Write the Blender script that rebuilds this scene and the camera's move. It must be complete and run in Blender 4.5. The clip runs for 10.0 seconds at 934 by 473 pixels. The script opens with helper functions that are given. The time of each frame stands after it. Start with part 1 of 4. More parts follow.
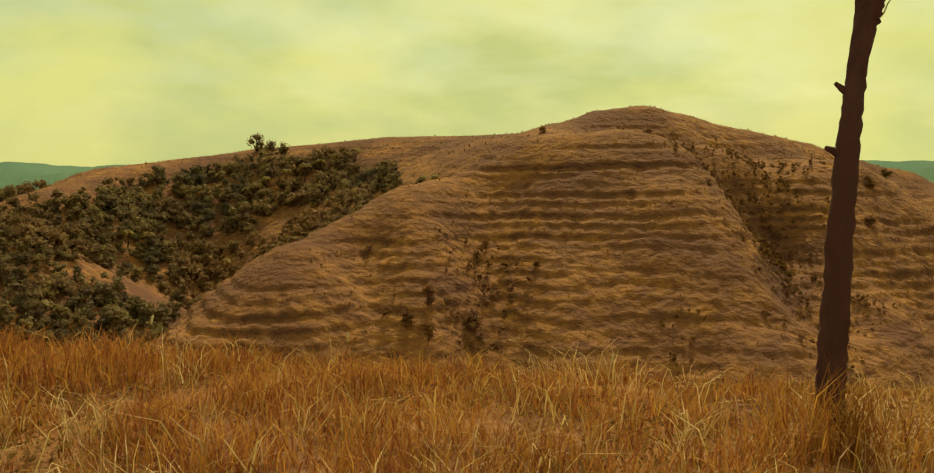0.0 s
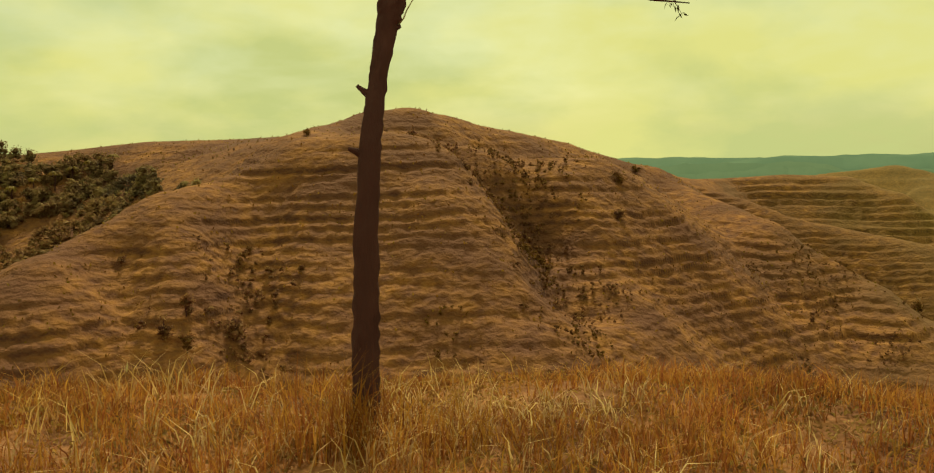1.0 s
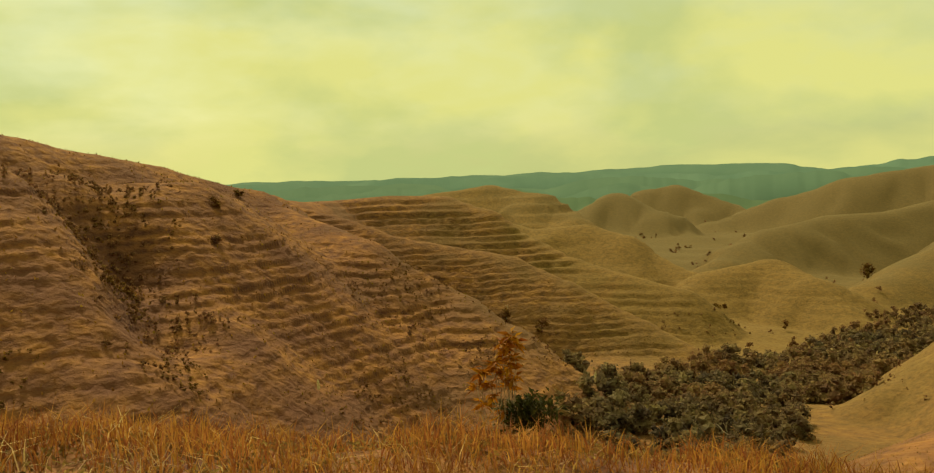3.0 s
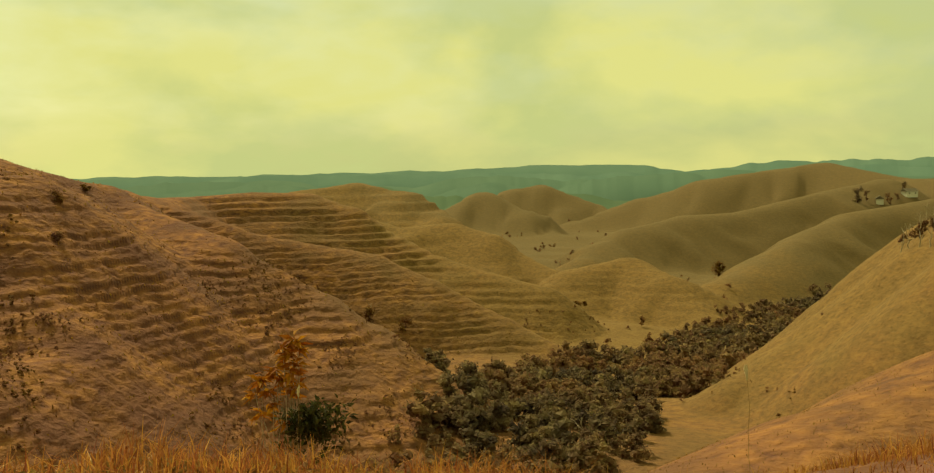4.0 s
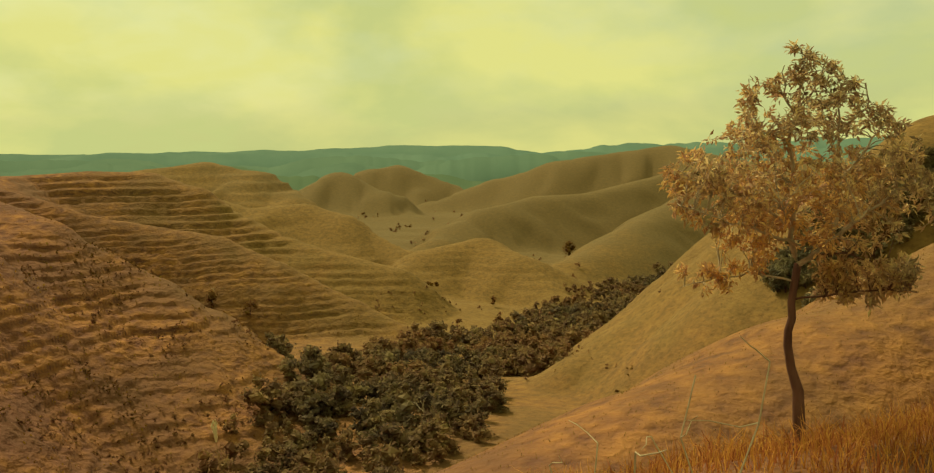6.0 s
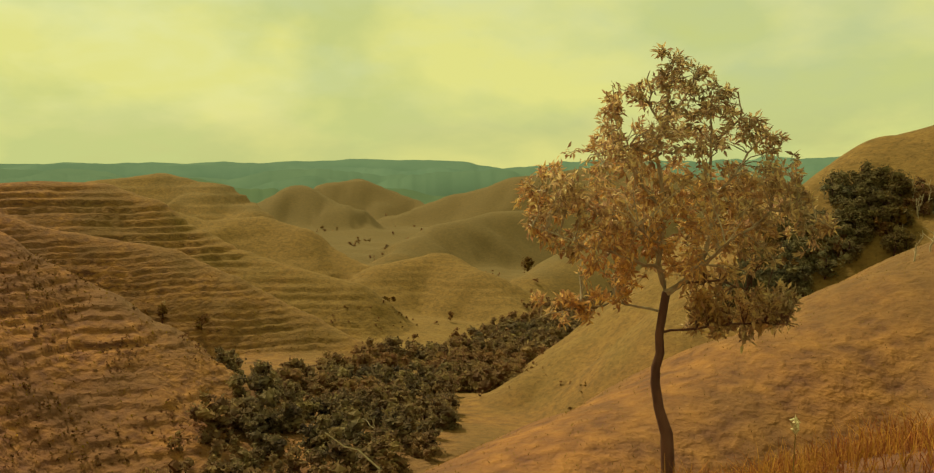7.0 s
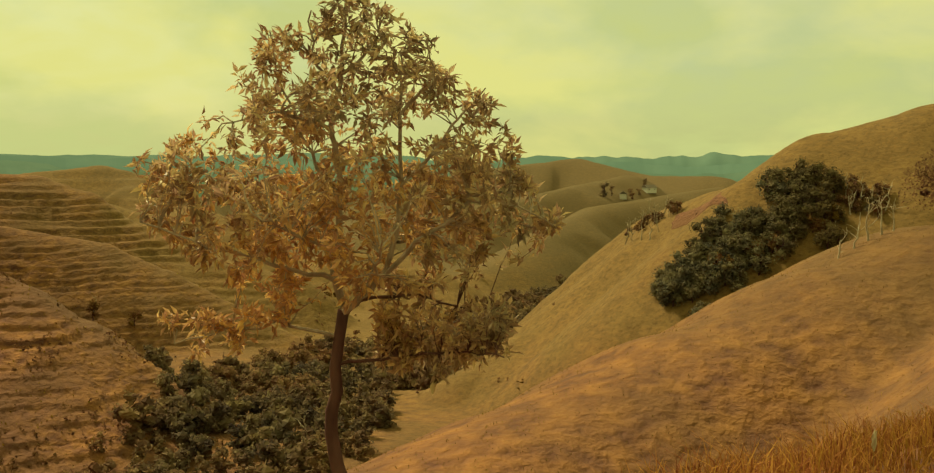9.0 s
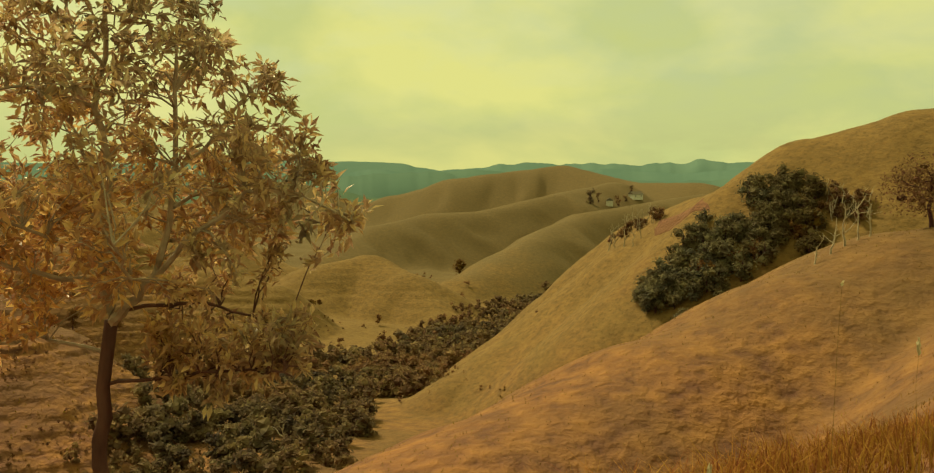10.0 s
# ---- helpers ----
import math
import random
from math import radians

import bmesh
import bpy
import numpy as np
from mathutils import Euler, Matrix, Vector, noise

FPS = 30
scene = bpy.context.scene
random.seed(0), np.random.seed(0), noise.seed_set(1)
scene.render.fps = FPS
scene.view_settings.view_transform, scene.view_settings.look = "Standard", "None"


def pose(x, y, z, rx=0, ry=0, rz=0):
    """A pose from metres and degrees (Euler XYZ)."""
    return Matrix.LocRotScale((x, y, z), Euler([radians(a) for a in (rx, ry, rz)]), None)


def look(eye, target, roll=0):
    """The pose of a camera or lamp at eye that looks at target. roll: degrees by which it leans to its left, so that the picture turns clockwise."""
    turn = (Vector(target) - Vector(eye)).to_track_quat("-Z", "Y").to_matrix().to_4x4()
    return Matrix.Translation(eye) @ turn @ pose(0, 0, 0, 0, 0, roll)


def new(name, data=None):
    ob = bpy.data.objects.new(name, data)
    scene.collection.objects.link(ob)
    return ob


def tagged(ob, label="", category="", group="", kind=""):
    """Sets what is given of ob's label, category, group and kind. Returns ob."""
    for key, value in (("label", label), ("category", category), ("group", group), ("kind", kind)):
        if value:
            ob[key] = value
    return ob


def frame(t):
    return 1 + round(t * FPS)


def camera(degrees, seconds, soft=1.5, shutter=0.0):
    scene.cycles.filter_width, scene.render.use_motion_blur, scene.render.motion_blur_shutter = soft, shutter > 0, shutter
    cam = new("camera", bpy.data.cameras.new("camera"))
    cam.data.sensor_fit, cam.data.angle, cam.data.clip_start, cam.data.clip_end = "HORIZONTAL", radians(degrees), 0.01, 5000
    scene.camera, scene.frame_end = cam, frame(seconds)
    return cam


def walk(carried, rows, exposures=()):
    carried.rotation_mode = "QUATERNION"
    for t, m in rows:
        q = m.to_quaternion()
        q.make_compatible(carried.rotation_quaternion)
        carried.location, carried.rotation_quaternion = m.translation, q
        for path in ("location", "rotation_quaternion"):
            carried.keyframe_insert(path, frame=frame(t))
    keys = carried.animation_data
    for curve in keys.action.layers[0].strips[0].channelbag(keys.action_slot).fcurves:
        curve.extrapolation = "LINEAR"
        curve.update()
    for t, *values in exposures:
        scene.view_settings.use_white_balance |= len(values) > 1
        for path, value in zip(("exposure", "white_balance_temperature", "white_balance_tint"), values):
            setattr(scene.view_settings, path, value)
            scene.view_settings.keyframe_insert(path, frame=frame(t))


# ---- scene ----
cam = camera(53.2, 10.0, soft=1.2)
PATH = [
    (0, (0.0, 0.0, -0.0), (0.0, 9.967, -0.812), -0.02),
    (0.5, (1.434, -0.133, -0.015), (2.672, 9.758, -0.808), -0.61),
    (1, (3.008, -0.316, -0.021), (5.271, 9.391, -0.831), -1.05),
    (1.5, (4.383, -0.445, -0.008), (7.569, 9.002, -0.777), -1.41),
    (2, (5.569, -0.514, -0.109), (9.754, 8.543, -0.787), -2.25),
    (2.5, (6.605, -0.507, -0.21), (11.67, 8.089, -0.873), -2.44),
    (3, (7.631, -0.538, -0.34), (13.492, 7.538, -0.996), -1.93),
    (4.5, (10.568, -0.636, -0.555), (17.846, 6.175, -1.352), -0.97),
    (5, (11.587, -0.75, -0.584), (19.144, 5.736, -1.493), -0.89),
    (5.5, (12.519, -0.885, -0.614), (20.274, 5.354, -1.581), -0.87),
    (7, (15.081, -1.352, -0.674), (23.245, 4.369, -1.462), 0.11),
    (7.5, (15.892, -1.504, -0.711), (24.18, 4.042, -1.456), 0.46),
    (8, (16.73, -1.674, -0.747), (25.109, 3.729, -1.524), 0.55),
    (8.5, (17.537, -1.846, -0.775), (25.954, 3.491, -1.596), 0.46),
    (9, (18.321, -2.069, -0.814), (26.776, 3.205, -1.652), 0.55),
    (9.5, (19.032, -2.296, -0.848), (27.523, 2.924, -1.657), 0.32),
    (10, (19.784, -2.589, -0.945), (28.31, 2.582, -1.706), 0.49),
]
walk(cam, [(t, look(eye, target, roll)) for t, eye, target, roll in PATH],
     exposures=[(0.0, 0.12, 9500, -17), (10.0, 0.12, 9500, -17)])

# ---- light ----
SUN_AZ, SUN_EL = 12.0, 47.0      # degrees: clockwise from +y, above the horizon
sun = new("sun", bpy.data.lights.new("sun", "SUN"))
sun.data.energy, sun.data.angle, sun.data.color = 3.9, radians(6), (1.0, 0.9, 0.74)
SUN_WAY = Vector((math.sin(radians(SUN_AZ)) * math.cos(radians(SUN_EL)),
                  math.cos(radians(SUN_AZ)) * math.cos(radians(SUN_EL)), math.sin(radians(SUN_EL))))
sun.matrix_world = look(SUN_WAY * 60, (0, 0, 0))

world = bpy.data.worlds.new("sky")
scene.world = world
world.use_nodes = True


def build_sky(tree):
    n, l = tree.nodes, tree.links
    n.clear()
    out, bg = n.new("ShaderNodeOutputWorld"), n.new("ShaderNodeBackground")
    air = n.new("ShaderNodeTexSky")
    air.sky_type, air.sun_disc = "NISHITA", False
    air.sun_elevation, air.sun_rotation = radians(SUN_EL), radians(SUN_AZ)
    air.air_density, air.dust_density = 1.0, 2.0
    gain = n.new("ShaderNodeMix")
    gain.data_type, gain.blend_type = "RGBA", "MULTIPLY"
    gain.inputs[0].default_value, gain.inputs[7].default_value = 1.0, (0.10, 0.10, 0.10, 1)
    l.new(air.outputs[0], gain.inputs[6])
    # clouds on a flat deck overhead: direction divided by its height
    co = n.new("ShaderNodeTexCoord")
    sep = n.new("ShaderNodeSeparateXYZ")
    l.new(co.outputs["Generated"], sep.inputs[0])
    up = n.new("ShaderNodeMath")
    up.operation, up.inputs[1].default_value = "MAXIMUM", 0.0
    l.new(sep.outputs[2], up.inputs[0])
    lift = n.new("ShaderNodeMath")
    lift.operation, lift.inputs[1].default_value = "ADD", 0.28
    l.new(up.outputs[0], lift.inputs[0])
    deck = n.new("ShaderNodeCombineXYZ")
    for k in (0, 1):
        d = n.new("ShaderNodeMath")
        d.operation = "DIVIDE"
        l.new(sep.outputs[k], d.inputs[0])
        l.new(lift.outputs[0], d.inputs[1])
        l.new(d.outputs[0], deck.inputs[k])
    big, fine = n.new("ShaderNodeTexNoise"), n.new("ShaderNodeTexNoise")
    for tex, scale, detail in ((big, 1.0, 4.0), (fine, 3.2, 5.0)):
        tex.inputs["Scale"].default_value, tex.inputs["Detail"].default_value = scale, detail
        tex.inputs["Roughness"].default_value, tex.inputs["Distortion"].default_value = 0.55, 0.35
        l.new(deck.outputs[0], tex.inputs["Vector"])
    both = n.new("ShaderNodeMath")
    both.operation, both.inputs[1].default_value = "MULTIPLY_ADD", 0.55
    l.new(fine.outputs[0], both.inputs[0])
    l.new(big.outputs[0], both.inputs[2])
    cover = n.new("ShaderNodeValToRGB")
    cover.color_ramp.elements[0].position, cover.color_ramp.elements[0].color = 0.62, (0.68, 0.68, 0.68, 1)
    cover.color_ramp.elements[1].position, cover.color_ramp.elements[1].color = 0.88, (1, 1, 1, 1)
    l.new(both.outputs[0], cover.inputs[0])
    # the deck closes into pale haze at the horizon
    low = n.new("ShaderNodeMapRange")
    low.interpolation_type = "SMOOTHSTEP"
    for k, v in ((1, 0.0), (2, 0.16), (3, 0.9), (4, 0.0)):
        low.inputs[k].default_value = v
    l.new(sep.outputs[2], low.inputs[0])
    amount = n.new("ShaderNodeMath")
    amount.operation = "MAXIMUM"
    l.new(cover.outputs[0], amount.inputs[0])
    l.new(low.outputs[0], amount.inputs[1])
    mix = n.new("ShaderNodeMix")
    mix.data_type = "RGBA"
    l.new(amount.outputs[0], mix.inputs[0])
    l.new(gain.outputs[2], mix.inputs[6])
    # sunlit heads against thinner grey-green cloud
    heads, puff = n.new("ShaderNodeValToRGB"), n.new("ShaderNodeTexNoise")
    puff.inputs["Scale"].default_value, puff.inputs["Detail"].default_value = 4.2, 7.0
    puff.inputs["Roughness"].default_value, puff.inputs["Distortion"].default_value = 0.5, 0.15
    tall = n.new("ShaderNodeMapping")
    tall.inputs["Scale"].default_value = (1.0, 1.0, 2.0)
    l.new(co.outputs["Generated"], tall.inputs[0])
    l.new(tall.outputs[0], puff.inputs["Vector"])
    heads.color_ramp.elements[0].position, heads.color_ramp.elements[0].color = 0.42, CLOUD_THIN
    heads.color_ramp.elements[1].position, heads.color_ramp.elements[1].color = 0.58, CLOUD
    l.new(puff.outputs[0], heads.inputs[0])
    l.new(heads.outputs[0], mix.inputs[7])
    l.new(mix.outputs[2], bg.inputs[0])
    bg.inputs[1].default_value = 1.0
    l.new(bg.outputs[0], out.inputs[0])


CLOUD, CLOUD_THIN = (0.69, 0.668, 0.345, 1), (0.52, 0.555, 0.318, 1)
build_sky(world.node_tree)

# ---- materials ----


def material(name, base, other, scale, rough=0.85, bump=0.0, bump_scale=None, third=None, vary=0.0, island=False,
             stretch=(1, 1, 1), glow=0.0, thin=False, east=None, riser_shade=None, broad=False):
    """A surface with two colours mixed by noise at two scales, a third in large stains, and fine relief."""
    m = bpy.data.materials.new(name)
    m.use_nodes = True
    n, l = m.node_tree.nodes, m.node_tree.links
    b = n["Principled BSDF"]
    b.inputs["Roughness"].default_value = rough
    b.inputs["Specular IOR Level"].default_value = 0.08
    geo = n.new("ShaderNodeNewGeometry")
    mapping = n.new("ShaderNodeMapping")
    mapping.inputs["Scale"].default_value = stretch
    l.new(geo.outputs["Position"], mapping.inputs[0])
    grain, stain = n.new("ShaderNodeTexNoise"), n.new("ShaderNodeTexNoise")
    for tex, s, d in ((grain, scale, 5.0), (stain, scale * 0.13, 3.0)):
        tex.inputs["Scale"].default_value, tex.inputs["Detail"].default_value = s, d
        l.new(mapping.outputs[0], tex.inputs["Vector"])
    if broad:
        # tussocks of every size, from a stride to a hand
        grain.inputs["Detail"].default_value, grain.inputs["Roughness"].default_value = 8.0, 0.60
    ramp = n.new("ShaderNodeValToRGB")
    ramp.color_ramp.elements[0].position, ramp.color_ramp.elements[1].position = 0.34, 0.66
    ramp.color_ramp.elements[0].color, ramp.color_ramp.elements[1].color = (*base, 1), (*other, 1)
    l.new(grain.outputs[0], ramp.inputs[0])
    colour = ramp.outputs[0]
    if third:
        spread = n.new("ShaderNodeValToRGB")
        spread.color_ramp.elements[0].position, spread.color_ramp.elements[1].position = 0.42, 0.62
        l.new(stain.outputs[0], spread.inputs[0])
        mix = n.new("ShaderNodeMix")
        mix.data_type = "RGBA"
        l.new(spread.outputs[0], mix.inputs[0])
        l.new(colour, mix.inputs[6])
        mix.inputs[7].default_value = (*third, 1)
        colour = mix.outputs[2]
    if east:
        # the eastern slopes are greener: a drift from ochre to olive, broken by patches
        sep, shift, span, blend = (n.new(k) for k in ("ShaderNodeSeparateXYZ", "ShaderNodeMath", "ShaderNodeMapRange", "ShaderNodeMix"))
        l.new(geo.outputs["Position"], sep.inputs[0])
        shift.operation, shift.inputs[1].default_value = "MULTIPLY_ADD", 110.0
        less = n.new("ShaderNodeMath")
        less.operation, less.inputs[1].default_value = "MULTIPLY_ADD", -0.4
        l.new(sep.outputs[1], less.inputs[0])
        l.new(sep.outputs[0], less.inputs[2])
        l.new(stain.outputs[0], shift.inputs[0])
        l.new(less.outputs[0], shift.inputs[2])
        for k, v in ((1, 88.0), (2, 205.0), (3, 0.0), (4, 0.9)):
            span.inputs[k].default_value = v
        l.new(shift.outputs[0], span.inputs[0])
        blend.data_type = "RGBA"
        l.new(span.outputs[0], blend.inputs[0])
        l.new(colour, blend.inputs[6])
        olive = n.new("ShaderNodeValToRGB")
        olive.color_ramp.elements[0].position, olive.color_ramp.elements[1].position = 0.32, 0.68
        olive.color_ramp.elements[0].color = (*(c * 0.78 for c in east), 1)
        olive.color_ramp.elements[1].color = (*(c * 1.16 for c in east), 1)
        l.new(grain.outputs[0], olive.inputs[0])
        speck, spot, fleck = (n.new(k) for k in ("ShaderNodeTexNoise", "ShaderNodeValToRGB", "ShaderNodeMix"))
        speck.inputs["Scale"].default_value, speck.inputs["Detail"].default_value = 1.3, 3.0
        l.new(geo.outputs["Position"], speck.inputs["Vector"])
        herb, bald = spot.color_ramp.elements[0], spot.color_ramp.elements[1]
        herb.position, herb.color = 0.33, (0.080, 0.046, 0.030, 1)
        bald.position, bald.color = 0.46, (0.5, 0.5, 0.5, 1)
        pale = spot.color_ramp.elements.new(0.60)
        pale.color = (0.5, 0.5, 0.5, 1)
        pale = spot.color_ramp.elements.new(0.72)
        pale.color = (0.72, 0.58, 0.46, 1)
        fleck.data_type, fleck.blend_type = "RGBA", "OVERLAY"
        fleck.inputs[0].default_value = 0.32
        l.new(speck.outputs[0], spot.inputs[0])
        l.new(olive.outputs[0], fleck.inputs[6])
        l.new(spot.outputs[0], fleck.inputs[7])
        l.new(fleck.outputs[2], blend.inputs[7])
        colour = blend.outputs[2]
        # farther on the grass is olive-brown, with shade and haze put into its colour
        reach, dusk = n.new("ShaderNodeMapRange"), n.new("ShaderNodeMix")
        patch = n.new("ShaderNodeMath")
        patch.operation, patch.inputs[1].default_value = "MULTIPLY_ADD", 130.0
        l.new(stain.outputs[0], patch.inputs[0])
        l.new(sep.outputs[0], patch.inputs[2])
        for k, v in ((1, 430.0), (2, 520.0), (3, 0.0), (4, 0.55)):
            reach.inputs[k].default_value = v
        l.new(patch.outputs[0], reach.inputs[0])
        dusk.data_type = "RGBA"
        l.new(reach.outputs[0], dusk.inputs[0])
        l.new(colour, dusk.inputs[6])
        dusk.inputs[7].default_value = (0.100, 0.078, 0.046, 1)
        colour = dusk.outputs[2]
    if riser_shade:
        # shade under the terrace lips is put into the colour: steep steps turn dark
        tilt, bare, darken = (n.new(k) for k in ("ShaderNodeSeparateXYZ", "ShaderNodeMapRange", "ShaderNodeMix"))
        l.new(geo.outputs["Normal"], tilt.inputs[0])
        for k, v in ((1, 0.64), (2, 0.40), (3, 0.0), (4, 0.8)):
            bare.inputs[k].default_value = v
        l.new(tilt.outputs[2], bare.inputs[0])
        darken.data_type = "RGBA"
        l.new(bare.outputs[0], darken.inputs[0])
        l.new(colour, darken.inputs[6])
        darken.inputs[7].default_value = (*riser_shade, 1)
        colour = darken.outputs[2]
    if vary:
        hsv = n.new("ShaderNodeHueSaturation")
        if island:
            rnd = geo.outputs["Random Per Island"]
        else:
            rnd = n.new("ShaderNodeObjectInfo").outputs["Random"]
        for k, lo, hi in (("Value", 1 - vary, 1 + vary), ("Hue", 0.5 - vary * 0.055, 0.5 + vary * 0.055)):
            r = n.new("ShaderNodeMapRange")
            r.inputs[3].default_value, r.inputs[4].default_value = lo, hi
            l.new(rnd, r.inputs[0])
            l.new(r.outputs[0], hsv.inputs[k])
        l.new(colour, hsv.inputs["Color"])
        colour = hsv.outputs[0]
    l.new(colour, b.inputs["Base Color"])
    if bump:
        relief = n.new("ShaderNodeTexNoise")
        relief.inputs["Scale"].default_value, relief.inputs["Detail"].default_value = bump_scale or scale * 3, 4.0
        l.new(mapping.outputs[0], relief.inputs["Vector"])
        bp = n.new("ShaderNodeBump")
        bp.inputs["Distance"].default_value = bump
        l.new(relief.outputs[0], bp.inputs["Height"])
        if east:
            smoother = n.new("ShaderNodeMath")      # the olive grass is shorter and lies flatter
            smoother.operation, smoother.inputs[1].default_value, smoother.inputs[2].default_value = "MULTIPLY_ADD", -0.6, 1.0
            l.new(span.outputs[0], smoother.inputs[0])
            l.new(smoother.outputs[0], bp.inputs["Strength"])
        l.new(bp.outputs[0], b.inputs["Normal"])
    # the colour also shines by itself: painted haze of the far ranges
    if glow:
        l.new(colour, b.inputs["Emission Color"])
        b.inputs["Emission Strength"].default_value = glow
    if thin:
        # leaves let part of the light through
        tr, add = n.new("ShaderNodeBsdfTranslucent"), n.new("ShaderNodeMixShader")
        l.new(colour, tr.inputs[0])
        add.inputs[0].default_value = 0.42
        l.new(b.outputs[0], add.inputs[1])
        l.new(tr.outputs[0], add.inputs[2])
        l.new(add.outputs[0], n["Material Output"].inputs[0])
    return m


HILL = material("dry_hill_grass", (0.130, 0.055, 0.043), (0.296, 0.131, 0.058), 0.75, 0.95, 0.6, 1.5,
                third=(0.130, 0.056, 0.043), stretch=(0.6, 0.6, 1.0), east=(0.178, 0.108, 0.044), riser_shade=(0.046, 0.021, 0.030), broad=True)
GRASS = material("dry_grass", (0.265, 0.097, 0.035), (0.435, 0.174, 0.062), 0.8, 0.7, vary=0.4, island=True,
                 third=(0.22, 0.10, 0.027), thin=True)
TUFT = material("hill_tufts", (0.19, 0.090, 0.028), (0.30, 0.145, 0.044), 0.25, 0.9, vary=0.35, island=True,
                third=(0.17, 0.095, 0.024), thin=True, east=(0.16, 0.11, 0.03))
WEED = material("weed_leaves", (0.16, 0.095, 0.040), (0.30, 0.175, 0.075), 1.5, 0.7, vary=0.35, island=True, third=(0.28, 0.135, 0.050), thin=True)
EARTH = material("red_earth", (0.115, 0.050, 0.036), (0.22, 0.105, 0.064), 1.2, 0.95, 0.2, 3.0, third=(0.15, 0.070, 0.040))
STEM = material("dull_straw_stem", (0.16, 0.09, 0.035), (0.24, 0.15, 0.06), 6.0, 0.8)
STRAW = material("pale_straw", (0.50, 0.40, 0.25), (0.62, 0.52, 0.36), 4.0, 0.7, vary=0.15)
PALE = material("bleached_blades", (0.44, 0.28, 0.15), (0.62, 0.43, 0.26), 1.2, 0.6, vary=0.3, island=True, third=(0.42, 0.22, 0.09), thin=True)
WOODS = material("woods_foliage", (0.086, 0.062, 0.054), (0.27, 0.186, 0.104), 0.22, 0.8, vary=0.3, island=True,
                 third=(0.26, 0.140, 0.080), thin=True)
COPSE = material("copse_foliage", (0.100, 0.088, 0.068), (0.23, 0.178, 0.104), 0.4, 0.8, vary=0.3, island=True,
                 third=(0.13, 0.088, 0.044), thin=True)
THORN = material("reddish_thorn_leaves", (0.12, 0.062, 0.038), (0.26, 0.135, 0.080), 0.6, 0.8, vary=0.4, island=True, thin=True)
SCRUB = material("scrub_leaves", (0.165, 0.080, 0.062), (0.30, 0.148, 0.084), 0.35, 0.8, vary=0.35, island=True,
                 third=(0.15, 0.075, 0.024), thin=True)
BARK = material("grey_brown_bark", (0.048, 0.019, 0.026), (0.112, 0.047, 0.056), 9.0, 0.9, 0.02, 30.0,
                third=(0.080, 0.034, 0.042), stretch=(1, 1, 0.25))
LIMB = material("pale_brown_limb", (0.27, 0.20, 0.155), (0.46, 0.36, 0.28), 10.0, 0.85)
TRUNK = material("red_brown_bark", (0.070, 0.031, 0.029), (0.150, 0.070, 0.058), 8.0, 0.9, 0.01, 30.0, stretch=(1, 1, 0.3))
TWIG = material("pale_twig", (0.30, 0.23, 0.17), (0.45, 0.37, 0.28), 12.0, 0.8)
LEAF = material("tree_leaves", (0.25, 0.182, 0.120), (0.66, 0.465, 0.300), 3.0, 0.34, vary=0.42, island=True,
                third=(0.60, 0.335, 0.160), thin=True)
LEAF_ONE = material("tree_leaf", (0.25, 0.182, 0.120), (0.66, 0.465, 0.300), 3.0, 0.34, vary=0.42,
                    third=(0.60, 0.335, 0.160), thin=True)
RUST = material("rust_orange_leaves", (0.26, 0.085, 0.014), (0.42, 0.165, 0.03), 5.0, 0.6, vary=0.3, island=True, thin=True)
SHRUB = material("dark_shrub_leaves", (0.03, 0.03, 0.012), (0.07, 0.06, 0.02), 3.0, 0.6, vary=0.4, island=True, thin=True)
# air haze is put into these colours and their glow, paler with distance
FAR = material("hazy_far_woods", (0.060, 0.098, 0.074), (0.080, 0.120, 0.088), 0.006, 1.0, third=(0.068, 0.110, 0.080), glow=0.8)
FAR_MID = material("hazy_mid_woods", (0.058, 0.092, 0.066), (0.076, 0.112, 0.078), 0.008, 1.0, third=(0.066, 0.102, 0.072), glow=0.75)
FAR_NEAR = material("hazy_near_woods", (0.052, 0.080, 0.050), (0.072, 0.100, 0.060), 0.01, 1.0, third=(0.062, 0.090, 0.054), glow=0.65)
PALM = material("yellowing_palm", (0.14, 0.09, 0.028), (0.26, 0.16, 0.05), 2.0, 0.6, vary=0.3, thin=True)
PLASTER = material("pale_plaster", (0.55, 0.52, 0.46), (0.65, 0.62, 0.56), 2.0, 0.9)
THATCH = material("grey_thatch", (0.10, 0.08, 0.06), (0.16, 0.13, 0.10), 1.0, 0.95)

# ---- ground ----
rng = np.random.default_rng(7)
LATTICE = rng.random((256, 256))


def value_noise(x, y):
    xi, yi = np.floor(x).astype(int), np.floor(y).astype(int)
    fx, fy = x - xi, y - yi
    fx, fy = fx * fx * (3 - 2 * fx), fy * fy * (3 - 2 * fy)
    a, b = LATTICE[xi & 255, yi & 255], LATTICE[(xi + 1) & 255, yi & 255]
    c, d = LATTICE[xi & 255, (yi + 1) & 255], LATTICE[(xi + 1) & 255, (yi + 1) & 255]
    return (a + (b - a) * fx) * (1 - fy) + (c + (d - c) * fx) * fy - 0.5


def fbm(x, y, octaves=4):
    total, gain = 0.0, 1.0
    for k in range(octaves):
        total = total + gain * value_noise(x * 2**k + 17.3 * k, y * 2**k - 9.1 * k)
        gain *= 0.5
    return total


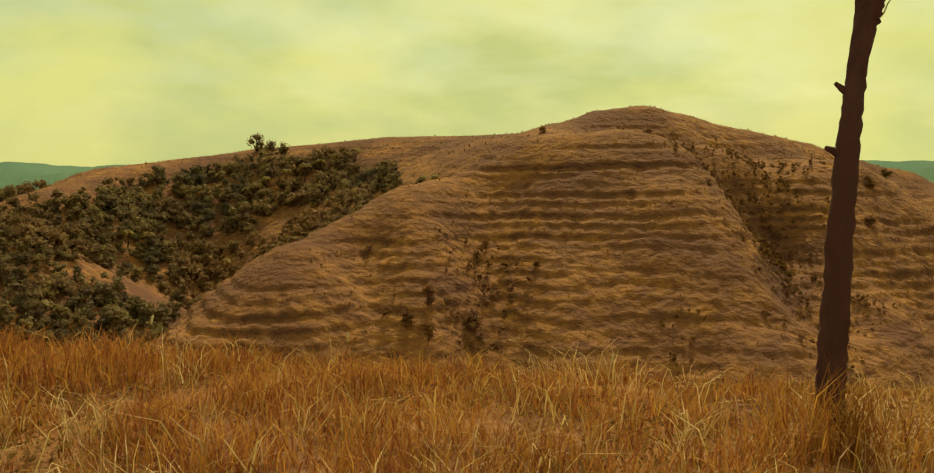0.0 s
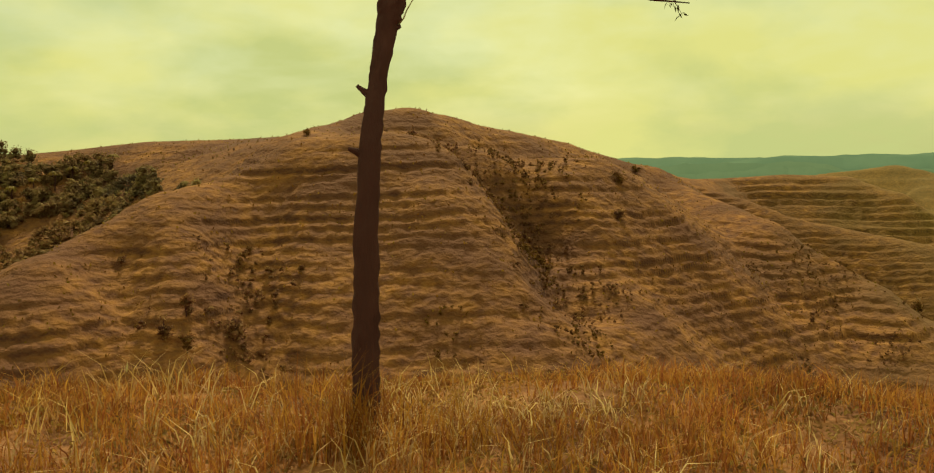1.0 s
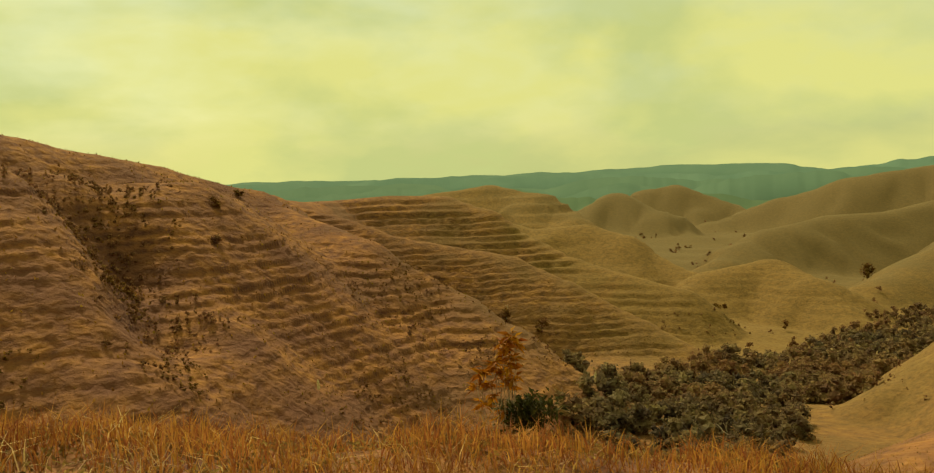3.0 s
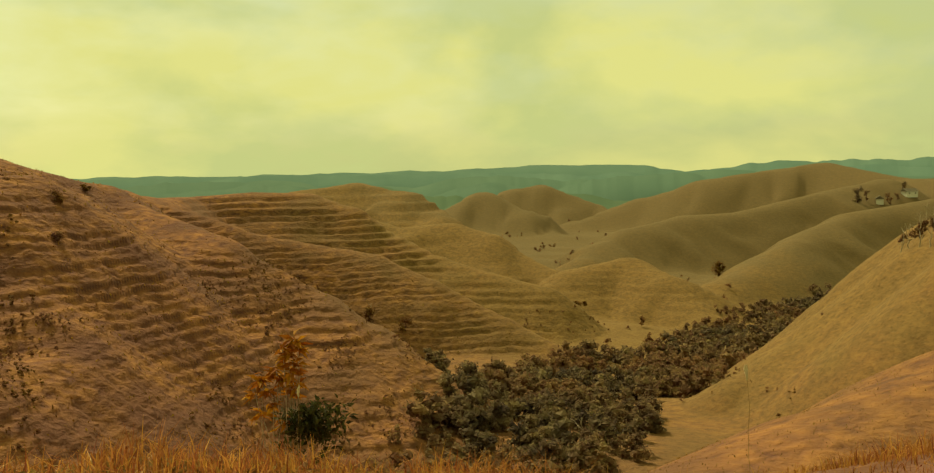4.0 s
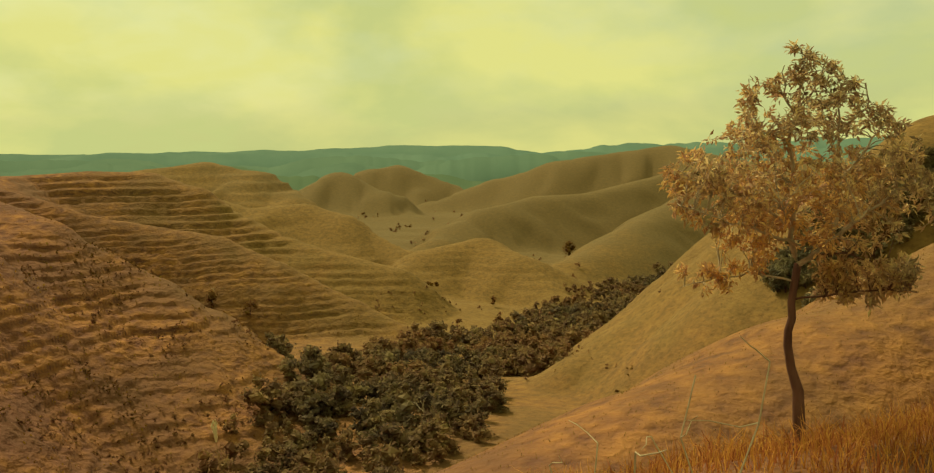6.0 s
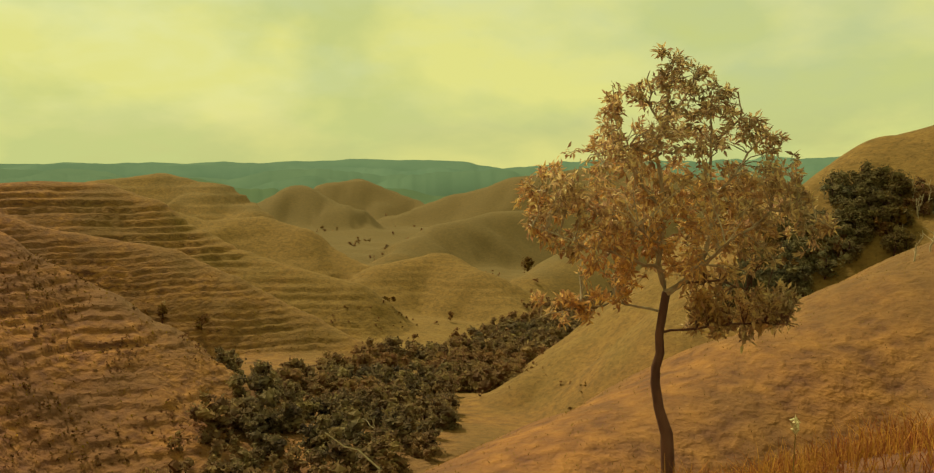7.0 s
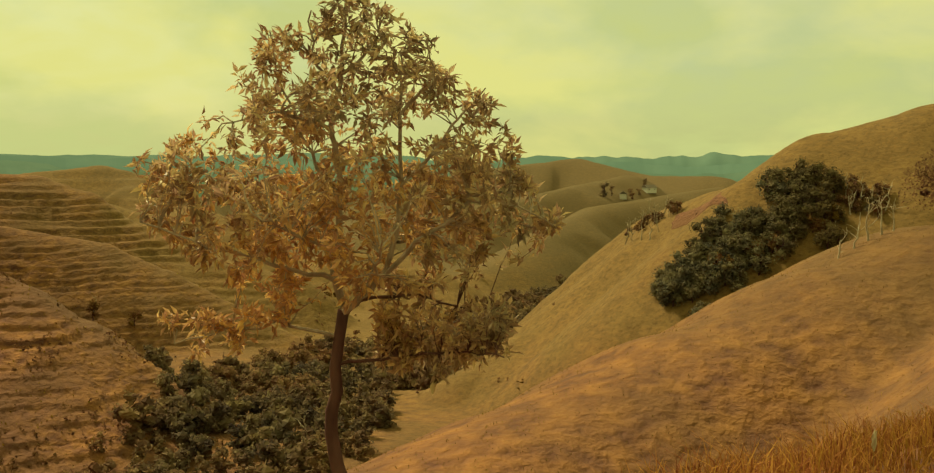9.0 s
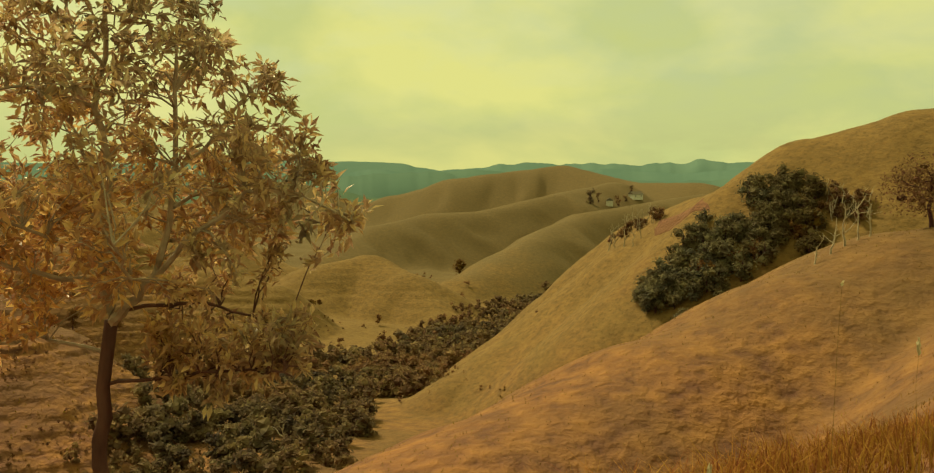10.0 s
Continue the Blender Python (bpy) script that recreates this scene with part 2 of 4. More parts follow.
# crest lines: slope of the flanks (left and right of the way, where they differ), rounding and flat half width of the top, strength of the terraces, points
RIDGES = {
    "home": (0.80, 3, 0, 0.0, [(-90, 0, 0.5, 8), (-40, 5, -2.2, 8), (-8, 7.5, -3.1, 6.2), (4, 5.5, -3.2, 7.0), (10, 3.0, -3.35, 5.2), (14, 0.5, -3.45, 3.6), (20, -1.5, -3.55, 3.2),
                            (26, -4.0, -3.7, 2.8), (34, -6.5, -4.2, 2.5), (45, -9, -5, 3), (70, -16, -5, 4), (110, -20, 0.0, 6)]),
    "behind": (0.9, 10, 6, 0.0, [(-90, -20, 1), (10, -25, -2), (60, -40, -3), (160, -60, 6)]),
    "summit": (0.80, 7, 0, 1.0, [(12, 166, 5.2), (20, 181, 7.3), (29, 187, 10.0), (37, 189, 11.0), (43, 190, 9.6), (57, 194, 6.4), (72, 205, 4.0), (101, 221, -3.0)]),
    "shoulder": (0.80, 4, 3, 1.0, [(14, 160, 3.6), (31.3, 163.2, 5.0), (39.8, 167.6, 4.2), (52, 170.8, 2.6), (65.4, 174.9, 0.2), (77.5, 183.1, -3.3)]),
    "spur_west": ((0.72, 0.85), 7, 0, 1.0, [(30, 162, 5.3), (12, 158, 3.1), (-8, 146, -3.6), (-22, 132, -11.0), (-30, 121, -18.8), (-33, 109, -26), (-34, 95, -35)]),
    "spur_mid": (0.80, 7, 0, 1.0, [(26, 160, 4.6), (30, 146, -3.0), (33, 132, -12.0), (36, 118, -20.0)]),
    "left": (0.66, 14, 0, 0.6, [(-100, 185, -12), (-87, 196, -6.3), (-82, 221, -1.4), (-54, 240, 3.0), (-20, 235, 5.9), (2, 217, 5.7), (14, 190, 5.5)]),
    "left_low": (0.60, 10, 0, 0.4, [(-130, 150, -6), (-92, 165, -9), (-82, 158, -12), (-70, 148, -22)]),
    "spur_east": ((1.1, 0.5), 6, 0, 1.1, [(101, 219, -3.6), (108, 176, -13.5), (116, 154, -24.5), (121, 143, -30.5), (126, 122, -40.5)]),
    "second": ((1.15, 0.85), 6, 0, 1.8, [(101, 219, -3.8), (116, 250, -4.0), (130, 275, -4.9), (152, 247, -15.3), (166, 231, -20.9), (179, 215, -24.6), (187, 199, -31.3), (194, 177, -41.1), (197, 150, -50.0)]),
    "second_rib": ((1.05, 0.7), 8, 0, 1.8, [(130, 275, -5.2), (158, 306, -8.0), (184, 337, -8.9), (208, 330, -7.7), (227, 318, -8.7), (234, 300, -14.3), (239, 277, -25.5), (245, 250, -34.9), (256, 216, -42)]),
    "third": ((0.95, 0.55), 12, 0, 1.5, [(290, 395, -18), (311, 360, -28.8), (331, 342, -27.0), (333, 319, -31.7), (333, 280, -46.8), (332, 265, -53.9)]),
    "fourth": ((0.85, 0.5), 16, 0, 1.4, [(260, 500, -16), (318, 515, -14.7), (368, 518, -11.3), (398, 509, -7.7), (411, 472, -14.3), (401, 427, -28.6), (397, 402, -38.6)]),
    "fifth": ((0.85, 0.5), 16, 0, 0.6, [(575, 634, -38.7), (620, 606, -21.0), (622, 559, -36.7), (604, 502, -59.9)]),
    "sixth": ((0.7, 0.45), 14, 0, 0.6, [(769, 711, -22.5), (800, 699, -18.6), (813, 645, -36.6), (796, 584, -50.9), (794, 552, -51.3)]),
    "knoll": (0.78, 14, 0, 1.0, [(287, 254, -55.7), (325, 259, -44.8), (347, 247, -40.8), (339, 222, -46.4), (321, 193, -57.8)]),
    "east_back": (0.55, 20, 0, 0.1, [(700, 560, -50), (746, 518, -30.0), (777, 471, -13.8), (870, 403, 0.1), (834, 310, -15.6), (800, 240, -14)]),
    "east_mid": (0.75, 16, 0, 0.1, [(364, 217, -61.7), (395, 227, -54.8), (475, 230, -40.6), (542, 230, -29.3), (590, 218, -25.8), (680, 200, -20)]),
    "east_knob": (0.6, 14, 0, 0.1, [(446, 348, -54.0), (495, 351, -39.1), (529, 337, -32.8), (565, 318, -32.1), (640, 300, -22), (760, 300, -14)]),
    "spur_valley": (0.80, 7, 0, 0.1, [(150, 108, -58), (161, 103, -51.9), (176, 92, -42), (189, 80, -32), (197, 72, -24), (205, 64, -15), (212, 55, -9), (216, 46, -5)]),
    "right": (1.0, 10, 0, 0.15, [(228, 70, -12.0), (195, 41, -2.6), (203, 33, 4.6), (207, 16, 9.8), (212, -20, 13)]),
    "near_spur": (0.90, 13, 0, 0.0, [(44, 24, -18.5), (56, 26, -18.2), (72, 24, -17.0), (86, 18, -13.6), (98, 10, -9.2), (106, 4, -6.0), (118, -12, -2.5)]),
}
DRAW = [(151, 237), (158, 217), (163, 200), (166, 184), (154, 152)]
# washed-out gullies: depth, half width, points
GULLIES = [
    (6.0, 7, [(36, 165), (42, 158), (46, 149), (48, 139), (47, 129)]),
    (4.0, 6, [(55, 171), (51, 162), (48, 149)]),
    (4.2, 6, [(4, 146), (3, 136), (2, 126), (2, 112)]),
    (2.5, 5, [(-14, 131), (-12, 118), (-12, 104)]),
    (2.2, 9, DRAW),
]


def segments(x, y, pts):
    """Distance to each stretch of a crest line, the crest's height there, and the side: +1 left of the way, -1 right."""
    ends = list(zip(pts, pts[1:]))
    off = [((b[0] - a[0]) * (y - a[1]) - (b[1] - a[1]) * (x - a[0])) / math.hypot(b[0] - a[0], b[1] - a[1]) for a, b in ends]
    for k, ((ax, ay, az, *aw), (bx, by, bz, *bw)) in enumerate(ends):
        dx, dy = bx - ax, by - ay
        t = np.clip(((x - ax) * dx + (y - ay) * dy) / (dx * dx + dy * dy), 0, 1)
        d = np.hypot(x - ax - t * dx, y - ay - t * dy)
        side = off[k]
        if k + 1 < len(ends):       # round a bend both stretches count
            side = np.where(t >= 1, 0.9 * (side + off[k + 1]), side)
        if k:
            side = np.where(t <= 0, 0.9 * (side + off[k - 1]), side)
        side = np.clip(side / np.maximum(d, 0.5), -1, 1)
        if aw:      # a flat top whose width changes on the way
            d = np.maximum(d - aw[0] - t * (bw[0] - aw[0]), 0)
        yield d, az + t * (bz - az), side


def valley_floor(x):
    """The brook's bed falls to the east."""
    return np.interp(x, [-150, -40, 30, 90, 120, 170, 230, 300, 420], [-44, -46, -52, -48, -45, -49, -55, -61, -64])


def ground_height(x, y, kind=False):
    """The height of the ground at arrays of x and y; with kind, also which ridge it belongs to (0: valley floor)."""
    x, y = np.asarray(x, float), np.asarray(y, float)
    away = np.hypot(x - 10, y + 1)
    loose = np.clip((away - 25) / 90, 0, 1)
    wx = x + loose * (4 * fbm(x / 38, y / 38, 2) + 0.8 * fbm(x / 9 + 40, y / 9, 2))
    wy = y + loose * (4 * fbm(x / 38 + 90, y / 38 + 31, 2) + 0.8 * fbm(x / 9, y / 9 + 77, 2))
    rolling = np.clip((away - 480) / 500, 0, 1)
    heights = [valley_floor(x) + 3 * fbm(x / 40, y / 40, 3) + rolling * (4 + 26 * np.abs(fbm(x / 200, y / 200, 3))) - 80 * np.clip((away - 1000) / 500, 0, 1)]
    steps, folds, below = [0.0], [0.0 * x], [0.0 * x]
    bend = 0.7 * fbm(x / 26, y / 26, 2)
    coarse = np.clip((away - 330) / 160, 0, 1)
    for k, (slope, rounding, flat, terrace, pts) in enumerate(RIDGES.values()):
        flanks, tops = [], []
        for d, zc, side in segments(wx, wy, pts):
            d = np.maximum(d - flat, 0)
            incline = slope if not isinstance(slope, tuple) else slope[0] + (slope[1] - slope[0]) * (0.5 - 0.5 * side)
            flanks.append(zc - incline * (np.sqrt(d * d + rounding * rounding) - rounding))
            tops.append(zc + 0 * d)
        best = np.max(flanks, axis=0)
        share = np.exp((np.array(flanks) - best) / 2.5)
        drop = (share * (np.array(tops) - np.array(flanks))).sum(0) / share.sum(0)
        # rain has cut folds down the flanks, square to the crest
        ax, ay = pts[-1][0] - pts[0][0], pts[-1][1] - pts[0][1]
        along = (wx * ax + wy * ay) / math.hypot(ax, ay)
        down = np.clip((drop - 1.5) / 9, 0, 1)
        fold = 0.0
        for width, depth in ((13.0, 0.9 * (1 - coarse)), (21.0, 0.9 + 3.6 * coarse)):
            n = value_noise(along / width + bend, 0 * along + 7.3 * k + drop / 60)
            fold = fold + depth * (1.6 * n - (0.5 + 0.2 * coarse) * np.exp(-(n / 0.11) ** 2))
        heights.append(best)
        folds.append(fold * down * loose)
        below.append(drop)
        steps.append(terrace)
    heights = np.array(heights)
    k = 0.6 + 0.9 * loose
    top = heights.max(0)
    w = np.exp((heights - top) / k)
    total = w.sum(0)
    z = top + k * np.log(total) * 0.6 + (w * np.array(folds)).sum(0) / total
    strength = (w * np.array(steps).reshape((-1,) + (1,) * x.ndim)).sum(0) / total
    for depth, half, pts in GULLIES:
        d = np.full(x.shape, 1e9)
        for e, _, _ in segments(wx, wy, [(*p, 0.0) for p in pts]):
            d = np.minimum(d, e)
        z = z - depth * np.exp(-(d / half) ** 2)
    rough = 0.35 + 0.65 * np.clip(strength * 1.6, 0, 1)
    # cattle terraces: worn steps along the contours, broken up by noise
    strength = strength * np.clip(0.8 + 0.7 * fbm(x / 30, y / 30, 3), 0.45, 1.0) * 0.92 * loose
    # the crests are worn smooth
    brow = (w * np.array(below)).sum(0) / total
    strength = strength * np.clip((brow - 0.5) / 3.2, 0, 1)
    beyond, afar = np.clip((away - 290) / 60, 0, 1), np.clip((away - 430) / 100, 0, 1)
    lip = 0.0
    for period, share in ((1.55, 1 - beyond), (2.4, 0.1 + 0.9 * beyond * (1 - afar)), (5.5, afar)):
        warp = 1.1 * fbm(x / 32, y / 32, 2) + 0.55 * fbm(x / 9, y / 9, 2) + 0.22 * fbm(x / 2.6, y / 2.6, 2)
        u = (z + warp) / period
        level = np.floor(u)
        # each step is worn deep on some stretches and lost on others
        own = 0.54 * np.clip(0.72 + 1.5 * value_noise(x / 24 + level * 5.7, y / 24 + level * 9.3), 0.1, 1.12)
        f = u - np.floor(u)
        s = np.clip((f - 0.72) / 0.28, 0, 1)
        s = s * s * (3 - 2 * s)
        edge = np.exp(-((f - 0.97) / 0.09) ** 2) + np.exp(-((f + 0.03) / 0.09) ** 2)
        foot = np.exp(-((f - 0.74) / 0.08) ** 2)
        z = z + strength * own * share * period * (s - f + 0.05 * edge - 0.06 * foot)
        lip = lip + strength * own * share * edge
    z = z + loose * rough * np.clip(0.1 + brow / 6, 0, 1) * (0.42 * fbm(x / 4.5, y / 4.5, 3) + 0.42 * fbm(x / 1.3, y / 1.3, 2) * np.clip(1.3 - away / 400, 0, 1))
    z = z + (1 - loose) * (0.35 * fbm(x / 5, y / 5, 3))
    return (z, heights.argmax(0), lip) if kind else z


def height_at(x, y):
    return float(ground_height(np.array([x]), np.array([y]))[0])


def mesh_object(name, verts, faces, mat, parent=None, label="", smooth=False):
    """One mesh object from arrays of corners and of faces with the same number of corners each."""
    verts, faces = np.asarray(verts, np.float32), np.asarray(faces, np.int32)
    me = bpy.data.meshes.new(name)
    me.vertices.add(len(verts))
    me.vertices.foreach_set("co", verts.ravel())
    count, size = faces.shape
    me.loops.add(count * size)
    me.loops.foreach_set("vertex_index", faces.ravel())
    me.polygons.add(count)
    me.polygons.foreach_set("loop_start", np.arange(0, count * size, size, dtype=np.int32))
    me.polygons.foreach_set("use_smooth", np.full(count, smooth))
    me.update(calc_edges=True)
    me.materials.append(mat)
    ob = new(name, me)
    ob.parent = parent
    if label:
        ob["label"] = label
    return ob


def grid_faces(rows, cols, offset=0):
    a = (np.arange(rows - 1)[:, None] * cols + np.arange(cols - 1)[None]).ravel() + offset
    return np.stack([a, a + 1, a + cols + 1, a + cols], 1)


def build_ground():
    # a fan of rings about the middle of the walk: fine where the camera looks, coarse behind it
    close, rest = np.concatenate([[0.0], np.geomspace(0.5, 60, 70)]), np.concatenate([np.geomspace(420, 700, 80)[1:], np.geomspace(700, 1400, 45)[1:], np.geomspace(1400, 4200, 24)[1:]])
    terraced = np.concatenate([close, np.linspace(60, 100, 44)[1:], np.linspace(100, 215, 440)[1:], np.linspace(215, 300, 190)[1:], np.linspace(300, 420, 170)[1:], rest])
    smooth = np.concatenate([close, np.linspace(60, 250, 240)[1:], np.linspace(250, 420, 120)[1:], rest])
    coarse = np.concatenate([close[::2], np.geomspace(62, 700, 80), np.geomspace(720, 4200, 40)])
    verts, faces, offset = [], [], 0
    for angles, radii in ((np.linspace(-35, 49.3, 580), terraced), (np.linspace(49, 102.2, 230), smooth), (np.concatenate([np.arange(102, 325.1, 2.5), [325.4]]), coarse)):
        a = np.radians(angles)
        x = 10 + radii[:, None] * np.sin(a)[None]
        y = -1 + radii[:, None] * np.cos(a)[None]
        z = ground_height(x, y)
        verts.append(np.stack([x, y, z], -1).reshape(-1, 3))
        faces.append(grid_faces(len(radii), len(angles), offset)[:, ::-1])
        offset += x.size
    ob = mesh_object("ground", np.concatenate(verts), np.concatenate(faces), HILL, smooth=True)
    tagged(ob, "dry ochre grass hills with worn cattle terraces and valleys", "ground", kind="structure")


build_ground()


def build_far_range():
    """Low wooded ranges one behind another up to the horizon, too far off to shift."""
    a = np.radians(np.arange(-60, 140, 0.12))
    deg = np.degrees(a)
    sky_line = 3 + 20 * fbm(deg / 7, deg * 0 + 3.3, 5) + np.interp(deg, [55, 62, 74, 80], [4, 16, 16, 6]) * fbm(deg / 1.7, deg * 0 + 7.7, 4)
    sky_line += np.interp(deg, [-30, -20, 25, 30, 55, 58, 62, 72, 80, 90], [-24, -24, -8, 0, 0, -22, 6, 14, 4, -10])

    def crest_line(level, swing, width, seed):
        return level + swing * fbm(deg / width + seed, deg * 0 + seed * 0.37, 6)

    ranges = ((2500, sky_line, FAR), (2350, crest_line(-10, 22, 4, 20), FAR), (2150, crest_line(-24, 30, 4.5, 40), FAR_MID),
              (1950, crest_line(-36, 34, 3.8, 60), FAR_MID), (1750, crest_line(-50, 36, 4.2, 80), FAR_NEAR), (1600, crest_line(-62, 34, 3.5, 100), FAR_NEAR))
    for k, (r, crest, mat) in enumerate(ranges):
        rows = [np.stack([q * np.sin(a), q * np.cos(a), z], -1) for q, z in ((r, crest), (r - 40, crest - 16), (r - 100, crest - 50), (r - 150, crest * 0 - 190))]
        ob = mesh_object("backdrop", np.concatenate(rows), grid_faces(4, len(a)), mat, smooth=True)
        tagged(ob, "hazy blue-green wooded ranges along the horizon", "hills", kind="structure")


build_far_range()


# ---- plants ----


def frames_for(normals, spin):
    """Two unit axes across each of the given normals, turned by spin."""
    n = normals / np.linalg.norm(normals, axis=1, keepdims=True)
    ref = np.where(np.abs(n[:, 2:3]) < 0.9, [[0.0, 0.0, 1.0]], [[1.0, 0.0, 0.0]])
    u = np.cross(ref, n)
    u /= np.linalg.norm(u, axis=1, keepdims=True)
    v = np.cross(n, u)
    c, s = np.cos(spin)[:, None], np.sin(spin)[:, None]
    return c * u + s * v, c * v - s * u, n


def crown_quads(r, centres, radii, count, size, squash=0.8):
    """Small leaf sprays over the skin of lumpy balls, facing roughly outwards."""
    pick = r.integers(0, len(centres), count)
    way = r.normal(size=(count, 3))
    way /= np.linalg.norm(way, axis=1, keepdims=True)
    far = r.uniform(0.78, 1.22, (count, 1))
    mid = centres[pick] + way * far * radii[pick][:, None] * np.array([1, 1, squash])
    u, v, n = frames_for(way + 0.8 * r.normal(size=(count, 3)) + [0, 0, 0.35], r.uniform(0, 6.3, count))
    a, b = size * r.uniform(0.5, 1.3, (count, 1)), size * r.uniform(0.35, 0.8, (count, 1))
    bend = n * a * 0.35
    corners = np.stack([mid - u * a - bend, mid - v * b, mid + u * a - bend, mid + v * b], 1)
    return corners.reshape(-1, 3), np.arange(count * 4).reshape(-1, 4)


def ball_grid(sides=5):
    """Corners and faces of a rough ball of three bands, left open at the poles."""
    turn = np.arange(sides) * 2 * math.pi / sides
    verts = [(w * math.cos(a + 0.6 * k), w * math.sin(a + 0.6 * k), h) for k, (w, h) in enumerate(((0.3, -0.95), (0.95, -0.35), (0.95, 0.35), (0.3, 0.95))) for a in turn]
    faces = [(k * sides + q, k * sides + (q + 1) % sides, (k + 1) * sides + (q + 1) % sides, (k + 1) * sides + q) for k in range(3) for q in range(sides)]
    return np.array(verts), np.array(faces)


BALL = ball_grid()


def crown_shape(r, centres, radii, count, size, squash=0.8, heart=1.0):
    """A crown: a dense uneven heart in every lump and leaf sprays over it."""
    bv, bf = BALL
    n = len(centres)
    lumps = bv[None] * (heart * radii[:, None] * r.uniform(0.42, 0.90, (n, len(bv))))[..., None] * np.array([1, 1, squash]) + centres[:, None]
    inner = lumps.reshape(-1, 3), (bf[None] + np.arange(n)[:, None, None] * len(bv)).reshape(-1, 4)
    return join([inner, crown_quads(r, centres, radii, count, size, squash)])


def tree_lumps(r, base, height, spread, lumps, low=0.35):
    """Centres and radii of the balls that make up a crown."""
    a, q = r.uniform(0, 6.3, lumps), np.sqrt(r.random(lumps)) * 0.62
    up = r.uniform(low, 0.85, lumps)
    wide = spread * np.sin(np.clip(up, 0.2, 0.95) * math.pi) ** 0.5
    c = np.stack([np.cos(a) * q * wide, np.sin(a) * q * wide, up * height], 1) + base
    return c, spread * r.uniform(0.32, 0.58, lumps)


def tube(points, radii, sides=7, rough=0.0, r=None):
    """Corners and faces of a tapering limb along points."""
    p = np.asarray(points, float)
    radii = np.broadcast_to(np.asarray(radii, float), (len(p),))
    t = np.gradient(p, axis=0)
    u, v, _ = frames_for(t, np.zeros(len(p)))
    a = np.arange(sides) * 2 * math.pi / sides
    ring = u[:, None] * np.cos(a)[None, :, None] + v[:, None] * np.sin(a)[None, :, None]
    size = radii[:, None] * (1 + (rough * r.normal(size=(len(p), sides)) if rough else 0))
    verts = (p[:, None] + ring * size[..., None]).reshape(-1, 3)
    faces = []
    for k in range(len(p) - 1):
        for q in range(sides):
            faces.append((k * sides + q, k * sides + (q + 1) % sides, (k + 1) * sides + (q + 1) % sides, (k + 1) * sides + q))
    verts = np.concatenate([verts, p[-1:]])
    top = (len(p) - 1) * sides
    faces += [(top + q, top + (q + 1) % sides, len(verts) - 1, len(verts) - 1) for q in range(sides)]
    return verts, faces


def join(pieces):
    """Several (corners, faces) as one."""
    verts, faces, offset = [], [], 0
    for v, f in pieces:
        verts.append(np.asarray(v, float))
        faces.append(np.asarray(f, int) + offset)
        offset += len(v)
    return np.concatenate(verts), np.concatenate(faces)


def part(name, shape, mat, parent, label="", smooth=False):
    verts, faces = shape
    faces = np.asarray(faces)
    if faces.shape[1] == 4 and (faces[:, 2] == faces[:, 3]).any():
        flat = faces[:, 2] == faces[:, 3]
        faces = np.concatenate([faces[~flat][:, [0, 1, 2]], faces[~flat][:, [0, 2, 3]], faces[flat][:, :3]])
    return mesh_object(name, verts, faces, mat, parent, label, smooth)


def thing(name, at, label, category, group=""):
    ob = new(name)
    ob.location = at
    ob.empty_display_size = 0.2
    return tagged(ob, label, category, group)


def bent(a, b, r, sag=0.0, wobble=0.0, steps=6):
    """Points from a to b that wander a little."""
    t = np.linspace(0, 1, steps)[:, None]
    p = np.asarray(a, float) * (1 - t) + np.asarray(b, float) * t
    p[:, 2] += sag * np.sin(t[:, 0] * math.pi)
    p[1:-1] += wobble * r.normal(size=(steps - 2, 3))
    return p


